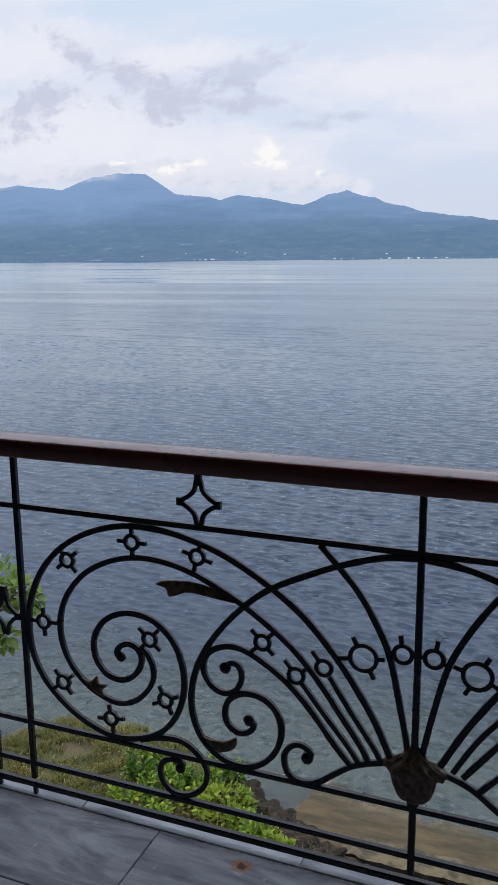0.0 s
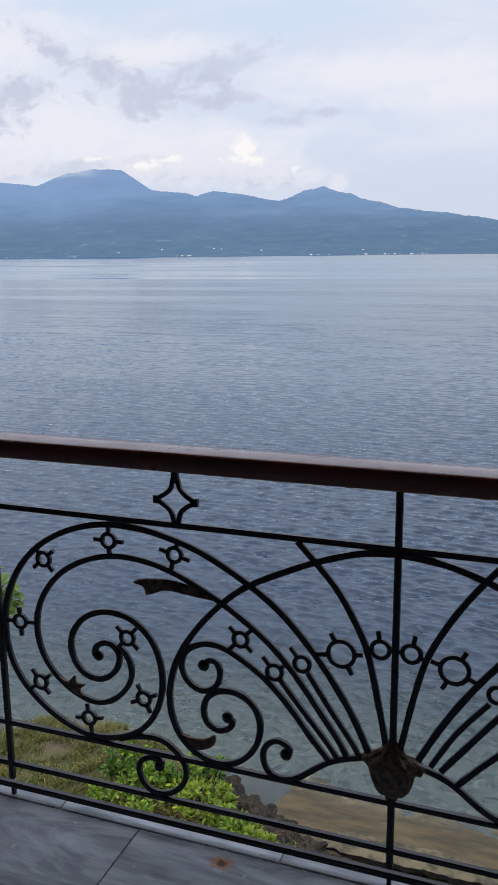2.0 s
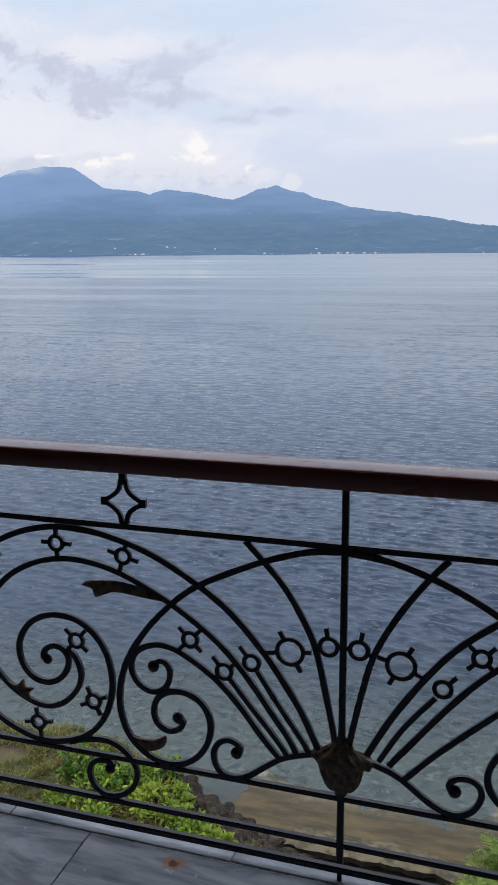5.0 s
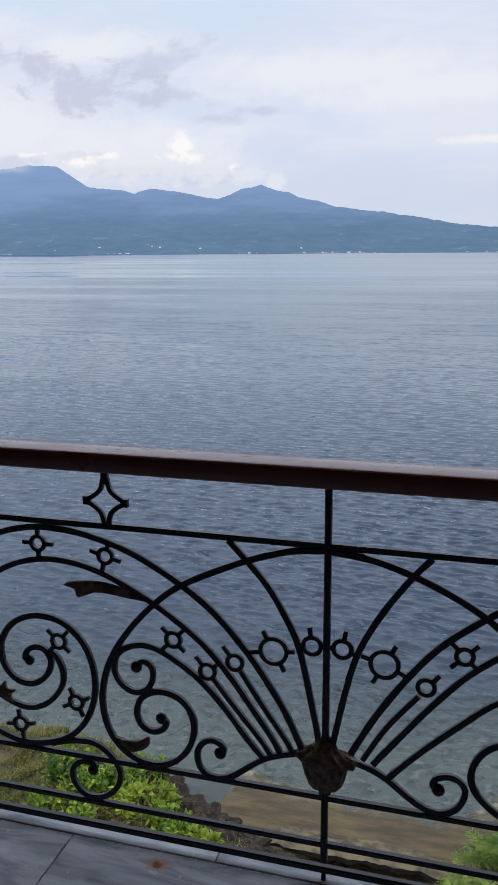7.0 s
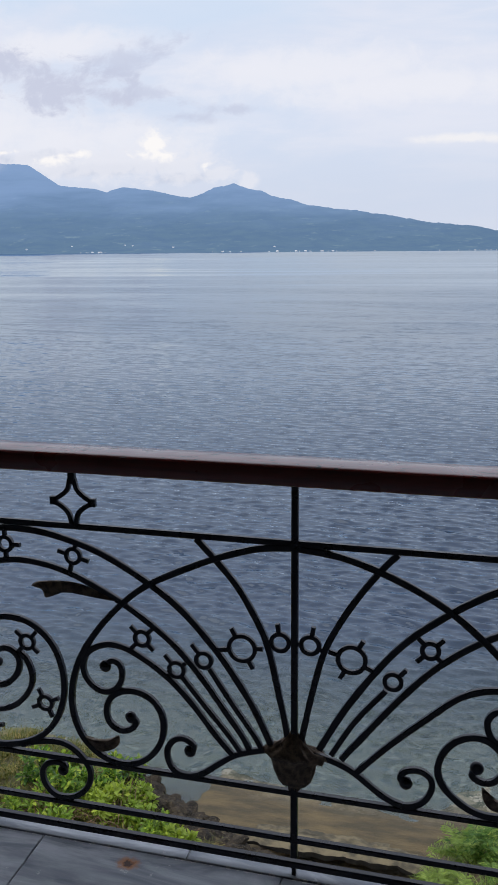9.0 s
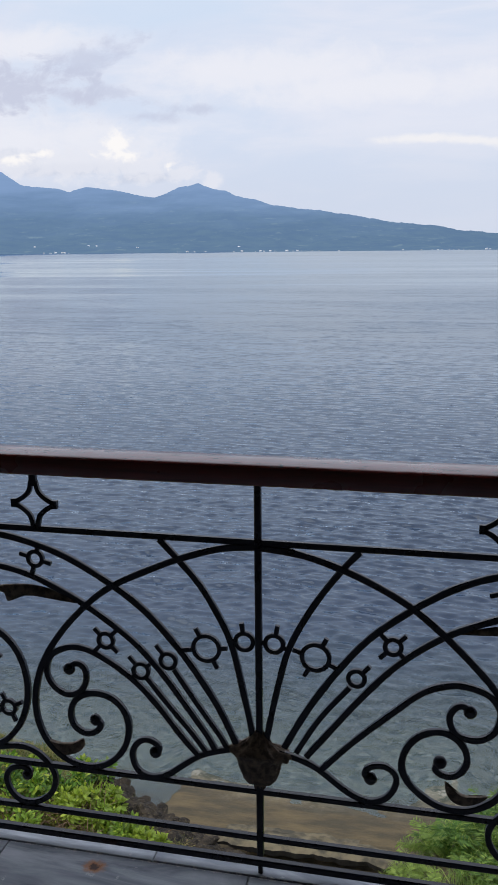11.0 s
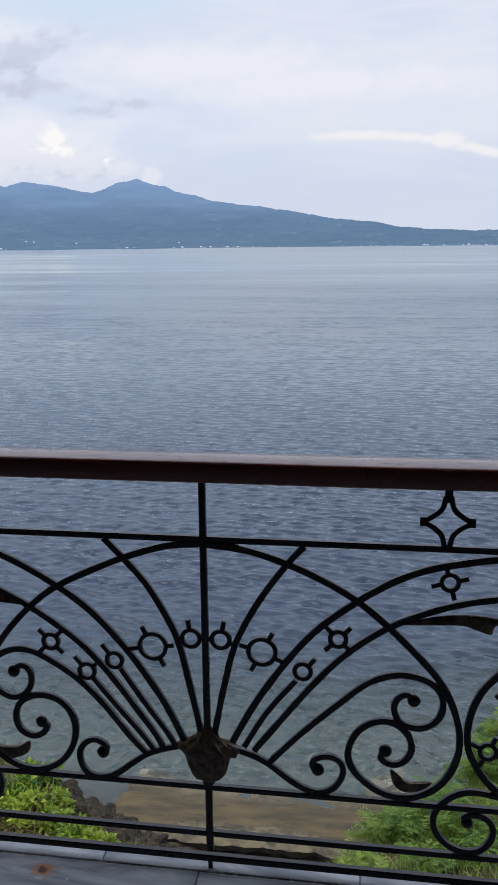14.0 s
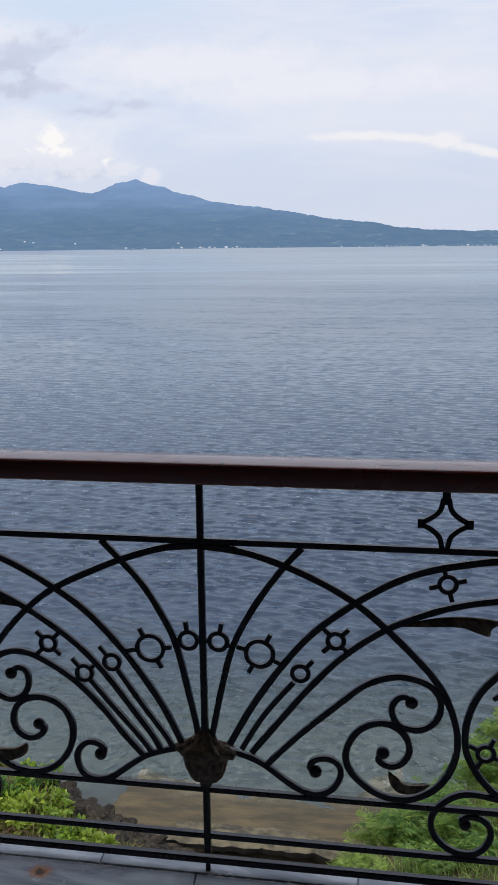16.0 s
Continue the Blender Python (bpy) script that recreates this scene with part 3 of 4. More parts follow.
def build_far_houses():
    rng = random.Random(5)
    house = new("house")
    tagged(house, "small pale house on the far shore", "house", "houses along the far shore")
    part("wall", box(bmesh.new(), (-5, -4, 0), (5, 4, 4.2)), WHITE_WALL, house)
    bm = bmesh.new()
    v = [bm.verts.new(c) for c in ((-5.6, -4.6, 4.2), (5.6, -4.6, 4.2), (5.6, 4.6, 4.2), (-5.6, 4.6, 4.2), (-5.6, 0, 6.2), (5.6, 0, 6.2))]
    for f in ((0, 1, 5, 4), (2, 3, 4, 5), (0, 4, 3), (1, 2, 5), (3, 2, 1, 0)):
        bm.faces.new([v[i] for i in f])
    part("roof", bm, ROOF, house)
    spots = []
    for i in range(80):
        u = rng.gauss(rng.choice((-1750, -1500, -1080, -700, -420, 20, 180, 420)), 60)
        spots.append((u, rng.uniform(2398, 2412), SEA + 1.2, rng.choice((0.18, 0.22, 0.25, 0.3, 0.3, 0.55))))
    for u, s in ((-1310, 0.34), (-1290, 0.33), (-1180, 0.2), (-1010, 0.22), (-985, 0.2), (-960, 0.21), (-860, 0.15), (-560, 0.14), (-1560, 0.3), (-1330, 0.12)):
        y = 2400 + 1200 * s
        spots.append((u * y / 2400, y, SEA + 4 + 260 * (0.20 * s + 0.80 * s ** 2.2), 0.5))
    for i, (x, y, z, k) in enumerate(spots):
        m = pose(x, y, z, 0, 0, rng.uniform(-30, 30)) @ Matrix.Diagonal((k * 1.2, k, k, 1))
        if i == 0:
            house.matrix_basis = m
        else:
            copy = copy_thing(house, m)
            copy.scale = (k * 1.2, k, k)


build_land()
build_sea()
build_coast()
build_far_houses()

# ---- the railing ----


def build_railing():
    rail = new("balcony_railing")
    tagged(rail, "black wrought-iron balcony railing with scrolls under a wooden handrail", "railing", "railing panels of the balcony")
    # handrail, with eased edges and a slightly crowned top
    bm = bmesh.new()
    t, b, d, far = 0.985, 0.939, 0.031, 0.066
    section = [(-d, b + 0.004), (-d, t - 0.009), (-d + 0.003, t - 0.0035), (-d + 0.010, t - 0.0008), (0.018, t + 0.0008), (far - 0.010, t - 0.0008), (far - 0.003, t - 0.0035), (far, t - 0.009),
               (far, b + 0.004), (far - 0.004, b), (-d + 0.004, b)]
    ends = []
    count = 220
    for i in range(count + 1):
        x = -PITCH / 2 + PITCH * i / count
        dz = 0.0012 * noise.noise(Vector((x * 2.1, 0.0, 4.0)))
        worn = [0.0011 * noise.noise(Vector((x * 45, k * 3.0, 2.0))) if z < b + 0.01 else 0.0004 * noise.noise(Vector((x * 30, k * 3.0, 6.0))) for k, (y, z) in enumerate(section)]
        ends.append([bm.verts.new((x, y, z + dz + e)) for (y, z), e in zip(section, worn)])
    for a, c in zip(ends, ends[1:]):
        for k in range(len(section)):
            bm.faces.new((a[k], a[(k + 1) % len(section)], c[(k + 1) % len(section)], c[k]))
    bm.faces.new(ends[0])
    bm.faces.new(ends[-1][::-1])
    part("handrail", bm, WOOD, rail, "dark red-brown varnished wooden handrail", True)

    def bar(name, points, width=0.0138, depth=0.012, knob=None, off=0.0, rounds=3, curve=True):
        if knob:
            points = points + [knob[:2]]
        line = relaxed(spline(points), rounds) if curve else [Vector(p) for p in points]
        ob = part(name, bar_mesh(bmesh.new(), line, width, depth, off=off), IRON, rail)
        if knob:
            part("knob", knob_mesh(bmesh.new(), *knob), IRON, ob, smooth=True)
        return ob

    # posts and straight rails
    for x in (0.0, -HALF, HALF, -HALF - 0.115, HALF + 0.115):
        if abs(x) > PITCH / 2:
            continue
        bar("post", [(x, 0.052), (x, 0.940)] if x else [(x, 0.052), (x, 0.235)], 0.0155, 0.014, curve=False)
        if not x:
            bar("post", [(0, 0.335), (0, 0.940)], 0.0150, 0.014, curve=False)
    e = PITCH / 2
    for z, w, d in ((0.808, 0.0135, 0.013), (0.2165, 0.0135, 0.015), (0.0965, 0.0135, 0.015), (0.0325, 0.017, 0.017)):
        bar("rail", [(-e, z), (e, z)], w, d, curve=False, off=0.0012)
    for x in (-HALF, 0.0, HALF):
        part("foot", box(bmesh.new(), (x - 0.005, -0.004, LEVEL - 0.001), (x + 0.005, 0.006, 0.026), 0.001), IRON, rail)

    west_spiral = [(-0.050, 0.322), (-0.062, 0.350), (-0.093, 0.416), (-0.133, 0.481), (-0.179, 0.546), (-0.252, 0.628), (-0.332, 0.688), (-0.441, 0.748), (-0.539, 0.779), (-0.612, 0.791), (-0.702, 0.791),
                   (-0.797, 0.765), (-0.881, 0.717), (-0.944, 0.650), (-0.984, 0.566), (-0.995, 0.487), (-0.986, 0.410), (-0.948, 0.338), (-0.875, 0.273), (-0.793, 0.236), (-0.728, 0.230)]
    coil = [(-0.647, 0.252), (-0.590, 0.301), (-0.560, 0.368), (-0.555, 0.435), (-0.571, 0.498), (-0.606, 0.543), (-0.651, 0.567), (-0.712, 0.569), (-0.769, 0.541), (-0.802, 0.488),
            (-0.799, 0.435), (-0.769, 0.397), (-0.721, 0.390), (-0.682, 0.417), (-0.668, 0.457), (-0.683, 0.484), (-0.708, 0.489), (-0.731, 0.476), (-0.737, 0.456)]
    ring_tail = [(-0.398, 0.634), (-0.456, 0.665), (-0.527, 0.696), (-0.600, 0.713), (-0.675, 0.715), (-0.754, 0.694), (-0.828, 0.649), (-0.881, 0.581), (-0.901, 0.510), (-0.892, 0.442),
                 (-0.860, 0.386), (-0.804, 0.342), (-0.740, 0.323), (-0.685, 0.343), (-0.647, 0.386), (-0.637, 0.427), (-0.649, 0.465), (-0.668, 0.482)]
    bar("scroll", west_spiral + coil, 0.0147, knob=(-0.727, 0.451, 0.013))
    bar("scroll", flip([(-0.056, 0.335), (-0.109, 0.436), (-0.178, 0.540), (-0.244, 0.619), (-0.327, 0.686), (-0.366, 0.712), (-0.408, 0.737), (-0.470, 0.763)] + west_spiral[8:] + [(-0.660, 0.247), (-0.628, 0.266), (-0.596, 0.301), (-0.574, 0.340), (-0.564, 0.372), (-0.563, 0.413), (-0.572, 0.459), (-0.590, 0.500), (-0.616, 0.533)] + coil[6:]), 0.0147, knob=(0.727, 0.451, 0.013))
    bar("scroll", [(-0.102, 0.306), (-0.121, 0.343), (-0.169, 0.411), (-0.214, 0.474), (-0.268, 0.537), (-0.325, 0.585)] + ring_tail, off=0.001)
    bar("scroll", flip([(-0.105, 0.318), (-0.172, 0.407), (-0.233, 0.486), (-0.304, 0.564), (-0.393, 0.631), (-0.477, 0.670), (-0.535, 0.689), (-0.590, 0.701), (-0.645, 0.706)] + ring_tail[5:]), off=0.001)
    bar("scroll", [(-0.145, 0.293), (-0.187, 0.341), (-0.238, 0.408), (-0.299, 0.469), (-0.374, 0.516), (-0.416, 0.529), (-0.451, 0.526), (-0.488, 0.505), (-0.503, 0.471), (-0.497, 0.439),
                   (-0.475, 0.415), (-0.446, 0.408), (-0.417, 0.424), (-0.405, 0.455), (-0.411, 0.482), (-0.431, 0.489)], knob=(-0.447, 0.473, 0.0145))
    bar("scroll", [(0.140, 0.293), (0.209, 0.369), (0.294, 0.450), (0.353, 0.502), (0.412, 0.524), (0.455, 0.520), (0.485, 0.508), (0.505, 0.485), (0.510, 0.457), (0.503, 0.430), (0.483, 0.409), (0.455, 0.402), (0.421, 0.413), (0.407, 0.446),
                   (0.417, 0.471), (0.435, 0.479)], knob=(0.449, 0.466, 0.0145))
    bar("scroll", [(0.001, 0.799), (-0.067, 0.793), (-0.115, 0.781), (-0.176, 0.760), (-0.240, 0.732), (-0.332, 0.686), (-0.397, 0.634), (-0.458, 0.567), (-0.509, 0.488), (-0.533, 0.412), (-0.535, 0.345),
                   (-0.513, 0.282), (-0.464, 0.238), (-0.405, 0.226), (-0.354, 0.246), (-0.319, 0.288), (-0.306, 0.340), (-0.316, 0.381), (-0.341, 0.408), (-0.375, 0.419), (-0.410, 0.414),
                   (-0.439, 0.392), (-0.449, 0.357), (-0.439, 0.327), (-0.411, 0.313), (-0.384, 0.324), (-0.375, 0.342)], 0.0147, knob=(-0.388, 0.350, 0.0145), off=-0.001)
    bar("scroll", [(0.000, 0.798), (0.088, 0.789), (0.175, 0.763), (0.255, 0.728), (0.327, 0.686), (0.393, 0.631), (0.457, 0.567), (0.493, 0.526), (0.519, 0.484), (0.539, 0.431), (0.548, 0.378), (0.541, 0.326),
                   (0.516, 0.276), (0.480, 0.246), (0.440, 0.232), (0.383, 0.240), (0.329, 0.282), (0.311, 0.329), (0.327, 0.378), (0.361, 0.408), (0.403, 0.413), (0.438, 0.388), (0.448, 0.348), (0.430, 0.318),
                   (0.404, 0.311), (0.382, 0.325)], 0.0147, knob=(0.392, 0.342, 0.0150), off=-0.001)
    bar("scroll", [(-0.040, 0.322), (-0.105, 0.304), (-0.143, 0.287), (-0.182, 0.258), (-0.222, 0.228), (-0.264, 0.220), (-0.293, 0.238), (-0.301, 0.276), (-0.287, 0.304), (-0.264, 0.315),
                   (-0.241, 0.306), (-0.235, 0.292)], knob=(-0.245, 0.284, 0.0145))
    bar("scroll", [(0.035, 0.322), (0.089, 0.310), (0.134, 0.290), (0.197, 0.243), (0.247, 0.226), (0.285, 0.244), (0.302, 0.280), (0.295, 0.306), (0.271, 0.318), (0.243, 0.311), (0.233, 0.293)],
        knob=(0.246, 0.283, 0.0150))
    lower = [(-0.679, 0.236), (-0.631, 0.252), (-0.569, 0.258), (-0.524, 0.233), (-0.499, 0.193), (-0.507, 0.149), (-0.542, 0.116), (-0.588, 0.109), (-0.618, 0.132), (-0.628, 0.168), (-0.613, 0.195),
             (-0.583, 0.203), (-0.564, 0.194)]
    bar("scroll", lower, knob=(-0.572, 0.182, 0.0135))
    bar("scroll", flip(lower), knob=(0.572, 0.182, 0.0135))
    # rays of the fan
    inner = [(-0.219, 0.802), (-0.176, 0.757), (-0.130, 0.704), (-0.094, 0.644), (-0.065, 0.584), (-0.049, 0.522), (-0.036, 0.459), (-0.023, 0.396), (-0.014, 0.345)]
    bar("ray", inner, off=0.001)
    bar("ray", [(0.215, 0.802), (0.178, 0.760), (0.119, 0.676), (0.067, 0.576), (0.042, 0.480), (0.027, 0.408), (0.015, 0.345)], off=0.001)
    bar("ray", [(-0.125, 0.302), (-0.152, 0.340), (-0.209, 0.408), (-0.260, 0.472)], 0.0118)
    bar("ray", [(-0.075, 0.316), (-0.090, 0.345), (-0.138, 0.413), (-0.194, 0.498)], 0.0118)
    bar("ray", [(0.083, 0.326), (0.134, 0.415), (0.198, 0.496)], 0.0118)

    # rings with short pegs, and four-pegged rosettes
    def ring(x, z, r, pegs, name="ring", thick=0.0095):
        hoop = part(name, bar_mesh(bmesh.new(), circle(x, z, r), thick, 0.011, closed=True), IRON, rail)
        for angle, reach in pegs:
            c, s = math.cos(radians(angle)), math.sin(radians(angle))
            line = [Vector((x + c * (r + reach * k), z + s * (r + reach * k))) for k in (0.0, 0.5, 0.85, 1.0)]
            part("peg", bar_mesh(bmesh.new(), line, 0.0100, 0.0098), IRON, hoop)

    ring(-0.272, 0.486, 0.0175, [(130, 0.026), (222, 0.010), (40, 0.012)])
    ring(-0.207, 0.517, 0.0175, [(128, 0.028)])
    ring(-0.118, 0.556, 0.0295, [(118, 0.022), (-62, 0.022), (5, 0.018), (190, 0.026)])
    ring(-0.032, 0.580, 0.0195, [(98, 0.024), (0, 0.008), (180, 0.010)])
    ring(0.034, 0.581, 0.0195, [(80, 0.024), (180, 0.008), (-20, 0.012)])
    ring(0.124, 0.558, 0.0295, [(62, 0.022), (-118, 0.022), (165, 0.022), (-25, 0.022)])
    ring(0.212, 0.518, 0.0175, [(48, 0.024)])
    for x, z, turn in ((-0.868, 0.684, 40), (-0.684, 0.752, 0), (-0.513, 0.737, -15), (-0.949, 0.509, 2), (-0.900, 0.351, 38), (-0.763, 0.277, 8), (-0.645, 0.511, 48), (-0.607, 0.358, 25),
                       (-0.353, 0.553, 45)):
        ring(x, z, 0.0170, [(turn + k * 90, 0.0215) for k in range(4)], "rosette")
        x2, z2, t2 = (0.287, 0.598, 45) if x == -0.353 else (-x, z, -turn)
        ring(x2, z2, 0.0170, [(t2 + k * 90, 0.0215) for k in range(4)], "rosette")

    # four-pointed stars: under the handrail, and standing between the double posts
    def star(x, z, w, h, name="star"):
        bm = bmesh.new()
        for sx, sz in ((1, 1), (-1, 1), (-1, -1), (1, -1)):
            line = [Vector((x + sx * (w - 0.003), z + sz * 0.003)), Vector((x + sx * w * 0.55, z + sz * h * 0.26)), Vector((x + sx * w * 0.24, z + sz * h * 0.54)), Vector((x + sx * 0.005, z + sz * h))]
            bar_mesh(bm, spline(line, 5), 0.0105, 0.011)
        for sx in (1, -1):
            box(bm, (x + sx * w - 0.008, -0.0055, z - 0.0095), (x + sx * w + 0.008, 0.0055, z + 0.0095), 0.0012)
        box(bm, (x - 0.008, -0.0058, z + h - 0.012), (x + 0.008, 0.0058, z + h + 0.022), 0.0012)
        part(name, bm, IRON, rail)

    star(-0.506, 0.866, 0.047, 0.053)
    star(0.503, 0.866, 0.047, 0.053)

    # cast ornaments in worn bronze paint
    def leaf(points, thick=0.006, off=-0.002, label="worn bronze-painted cast leaf"):
        loop = spline(points + points[:1], 5)[:-1]
        n = len(loop)
        mid = sum(loop, Vector((0, 0))) / n
        bm = bmesh.new()
        rims = [[bm.verts.new((mid.x + (q.x - mid.x) * k, off + y, mid.y + (q.y - mid.y) * k)) for q in loop] for k, y in ((0.0, -thick), (0.62, -thick * 0.95), (0.92, -thick * 0.6), (1.0, 0.0), (0.92, thick * 0.5), (0.0, thick * 0.5))]
        for a, b in zip(rims, rims[1:]):
            for i in range(n):
                bm.faces.new((a[i], a[(i + 1) % n], b[(i + 1) % n], b[i]))
        bmesh.ops.remove_doubles(bm, verts=bm.verts, dist=0.0002)
        part("leaf", bm, BRONZE, rail, label, True)

    long_leaf = [(-0.624, 0.656), (-0.603, 0.668), (-0.528, 0.675), (-0.463, 0.663), (-0.404, 0.638), (-0.464, 0.646), (-0.521, 0.648), (-0.560, 0.643), (-0.588, 0.629), (-0.597, 0.648)]
    leaf(long_leaf)
    leaf([(0.414, 0.639), (0.465, 0.656), (0.522, 0.667), (0.578, 0.668), (0.625, 0.660), (0.606, 0.644), (0.600, 0.627), (0.574, 0.640), (0.523, 0.645), (0.477, 0.642)])
    leaf([(-0.847, 0.379), (-0.818, 0.370), (-0.798, 0.388), (-0.792, 0.369), (-0.768, 0.367), (-0.783, 0.351), (-0.775, 0.330), (-0.812, 0.347)])
    leaf(flip([(-0.847, 0.379), (-0.818, 0.370), (-0.798, 0.388), (-0.792, 0.369), (-0.768, 0.367), (-0.783, 0.351), (-0.775, 0.330), (-0.812, 0.347)]))
    leaf([(-0.515, 0.287), (-0.485, 0.281), (-0.448, 0.285), (-0.420, 0.299), (-0.421, 0.276), (-0.441, 0.258), (-0.478, 0.251)])
    leaf([(0.403, 0.300), (0.413, 0.285), (0.432, 0.275), (0.460, 0.270), (0.494, 0.275), (0.478, 0.257), (0.450, 0.246), (0.424, 0.250), (0.408, 0.270)])

    # the fluted shell at the foot of the fan
    bm = bmesh.new()
    profile = [(0.222, 0.006), (0.226, 0.012), (0.234, 0.013), (0.238, 0.026), (0.250, 0.036), (0.270, 0.043), (0.292, 0.047), (0.306, 0.054), (0.316, 0.075), (0.324, 0.073), (0.331, 0.050), (0.345, 0.030), (0.361, 0.017), (0.374, 0.005)]
    rings = []
    seg = 48
    for z, r in profile:
        row = []
        for i in range(seg):
            a = 2 * math.pi * i / seg
            flute = 1 + 0.07 * math.cos(a * 12) * min(1.0, r / 0.05)
            jag = (0.005 if z < 0.31 else 0.011) * noise.noise(Vector((math.cos(a) * 4, math.sin(a) * 4, z * 60)))
            row.append(bm.verts.new((r * flute * math.cos(a) + jag, r * flute * math.sin(a) * 0.42 - 0.002, z + jag - (0.006 if z > 0.31 and math.cos(a) > 0.4 else 0.0))))
        rings.append(row)
    for a, b in zip(rings, rings[1:]):
        for i in range(seg):
            bm.faces.new((a[i], a[(i + 1) % seg], b[(i + 1) % seg], b[i]))
    bm.faces.new(rings[0])
    bm.faces.new(rings[-1])
    part("shell", bm, BRONZE, rail, "rust-brown fluted cast shell", True)
    # the slim panel that joins on: a star on its side between two posts
    for sx in (-1, 1):
        x = sx * PITCH / 2
        if sx < 0:
            star(x, 0.511, 0.040, 0.055)
    return rail


RAILING = build_railing()
copy_thing(RAILING, pose(-PITCH, 0, 0))
copy_thing(RAILING, pose(PITCH, 0, 0))

# ---- plants and rocks on the shore ----


def leaf_cloud(rng, centres, count, size, droop=0.3, up=0.6, slim=0.42):
    """Folded leaves strewn through round clumps: vertices and faces."""
    verts, faces = [], []
    for _ in range(count):
        cx, cy, cz, r = rng.choice(centres)
        d = Vector((rng.gauss(0, 1), rng.gauss(0, 1), rng.gauss(0, 1))).normalized()
        q = Vector((cx, cy, cz)) + d * r * (0.55 + 0.5 * rng.random()) * Vector((1, 1, 0.8)).length / 1.62
        axis = (d + Vector((rng.gauss(0, 0.6), rng.gauss(0, 0.6), up - droop + rng.gauss(0, 0.5)))).normalized()
        side = axis.cross(Vector((rng.gauss(0, 0.4), rng.gauss(0, 0.4), 1.0))).normalized()
        lift = side.cross(axis).normalized()
        L = size * rng.uniform(0.6, 1.25)
        w = L * slim * rng.uniform(0.8, 1.2)
        b = len(verts)
        for k, half, rise in ((0.0, 0.03, 0.0), (0.28, 0.42, 0.14), (0.62, 0.46, 0.13), (0.88, 0.22, 0.02)):
            spine = q + axis * L * k - lift * L * droop * 0.4 * k * k
            verts.append(tuple(spine + side * w * half + lift * w * rise))
            verts.append(tuple(spine))
            verts.append(tuple(spine - side * w * half + lift * w * rise))
        verts.append(tuple(q + axis * L - lift * L * droop * 0.4))
        for k in (0, 3, 6):
            faces += [(b + k, b + k + 1, b + k + 4, b + k + 3), (b + k + 1, b + k + 2, b + k + 5, b + k + 4)]
        faces += [(b + 9, b + 10, b + 12), (b + 10, b + 11, b + 12)]
    return verts, faces


def tube(bm, points, r0, r1, sides=7):
    rows = []
    n = len(points)
    for i, p in enumerate(points):
        a, b = points[max(i - 1, 0)], points[min(i + 1, n - 1)]
        t = (Vector(b) - Vector(a)).normalized()
        s = t.cross(Vector((0.3, 1, 0.2))).normalized()
        u = t.cross(s)
        r = r0 + (r1 - r0) * i / (n - 1)
        rows.append([bm.verts.new(Vector(p) + (s * math.cos(2 * math.pi * k / sides) + u * math.sin(2 * math.pi * k / sides)) * r) for k in range(sides)])
    for a, b in zip(rows, rows[1:]):
        for k in range(sides):
            bm.faces.new((a[k], a[(k + 1) % sides], b[(k + 1) % sides], b[k]))
    bm.faces.new(rows[0])
    bm.faces.new(rows[-1])


def frond_cloud(rng, centres, count, length):
    """Arching feathery fronds, each a row of narrow leaflets along a spine."""
    verts, faces = [], []
    for _ in range(count):
        cx, cy, cz, r = rng.choice(centres)
        a = rng.uniform(0, 6.283)
        out = Vector((math.cos(a), math.sin(a), 0))
        q = Vector((cx, cy, cz)) + Vector((rng.gauss(0, 0.5), rng.gauss(0, 0.5), rng.gauss(0, 0.45))) * r
        L = length * rng.uniform(0.6, 1.3)
        rise, side = rng.uniform(0.35, 1.1), Vector((-out.y, out.x, 0))
        for k in range(11):
            t = 0.12 + 0.88 * k / 10
            spine = q + out * L * t * 0.8 + Vector((0, 0, L * (rise * t - 0.95 * t * t)))
            reach = L * 0.30 * math.sin(math.pi * min(1.0, 0.25 + t * 0.72)) + 0.008
            for sx in (-1, 1):
                tip = spine + side * sx * reach + out * reach * 0.7 + Vector((0, 0, reach * rng.uniform(-0.45, 0.25)))
                b = len(verts)
                mid = spine.lerp(tip, 0.45)
                wide = out * 0.0085 + Vector((0, 0, 0.004))
                verts += [tuple(spine), tuple(mid + wide), tuple(tip), tuple(mid - wide)]
                faces.append((b, b + 1, b + 2, b + 3))
    return verts, faces


def bush(x, y, r, h, count, seed, label, size=0.088, slim=0.55, mat=None, feathery=False, clumps_in=12):
    rng = random.Random(seed)
    z = ground_height(x, y)
    root = new("bush")
    root.location = (x, y, z - 0.02)
    tagged(root, label, "bush", "bushes on the shore")
    clumps = []
    for _ in range(clumps_in):
        a, k = rng.uniform(0, 6.283), rng.random() ** 0.6
        clumps.append((math.cos(a) * r * k, math.sin(a) * r * k, h * rng.uniform(0.30, 0.95) * (1.1 - 0.5 * k), r * rng.uniform(0.20, 0.36)))
    bm = bmesh.new()
    for cx, cy, cz, cr in clumps:
        tube(bm, [(0, 0, 0), (cx * 0.45 + rng.uniform(-0.05, 0.05), cy * 0.45, cz * 0.5), (cx, cy, cz)], 0.014, 0.005, 5)
    part("stem", bm, BARK, root)
    v, f = frond_cloud(rng, clumps, count, size) if feathery else leaf_cloud(rng, clumps, count, size, slim=slim)
    mesh_object("foliage", v, f, mat or LEAF, root)
    return root


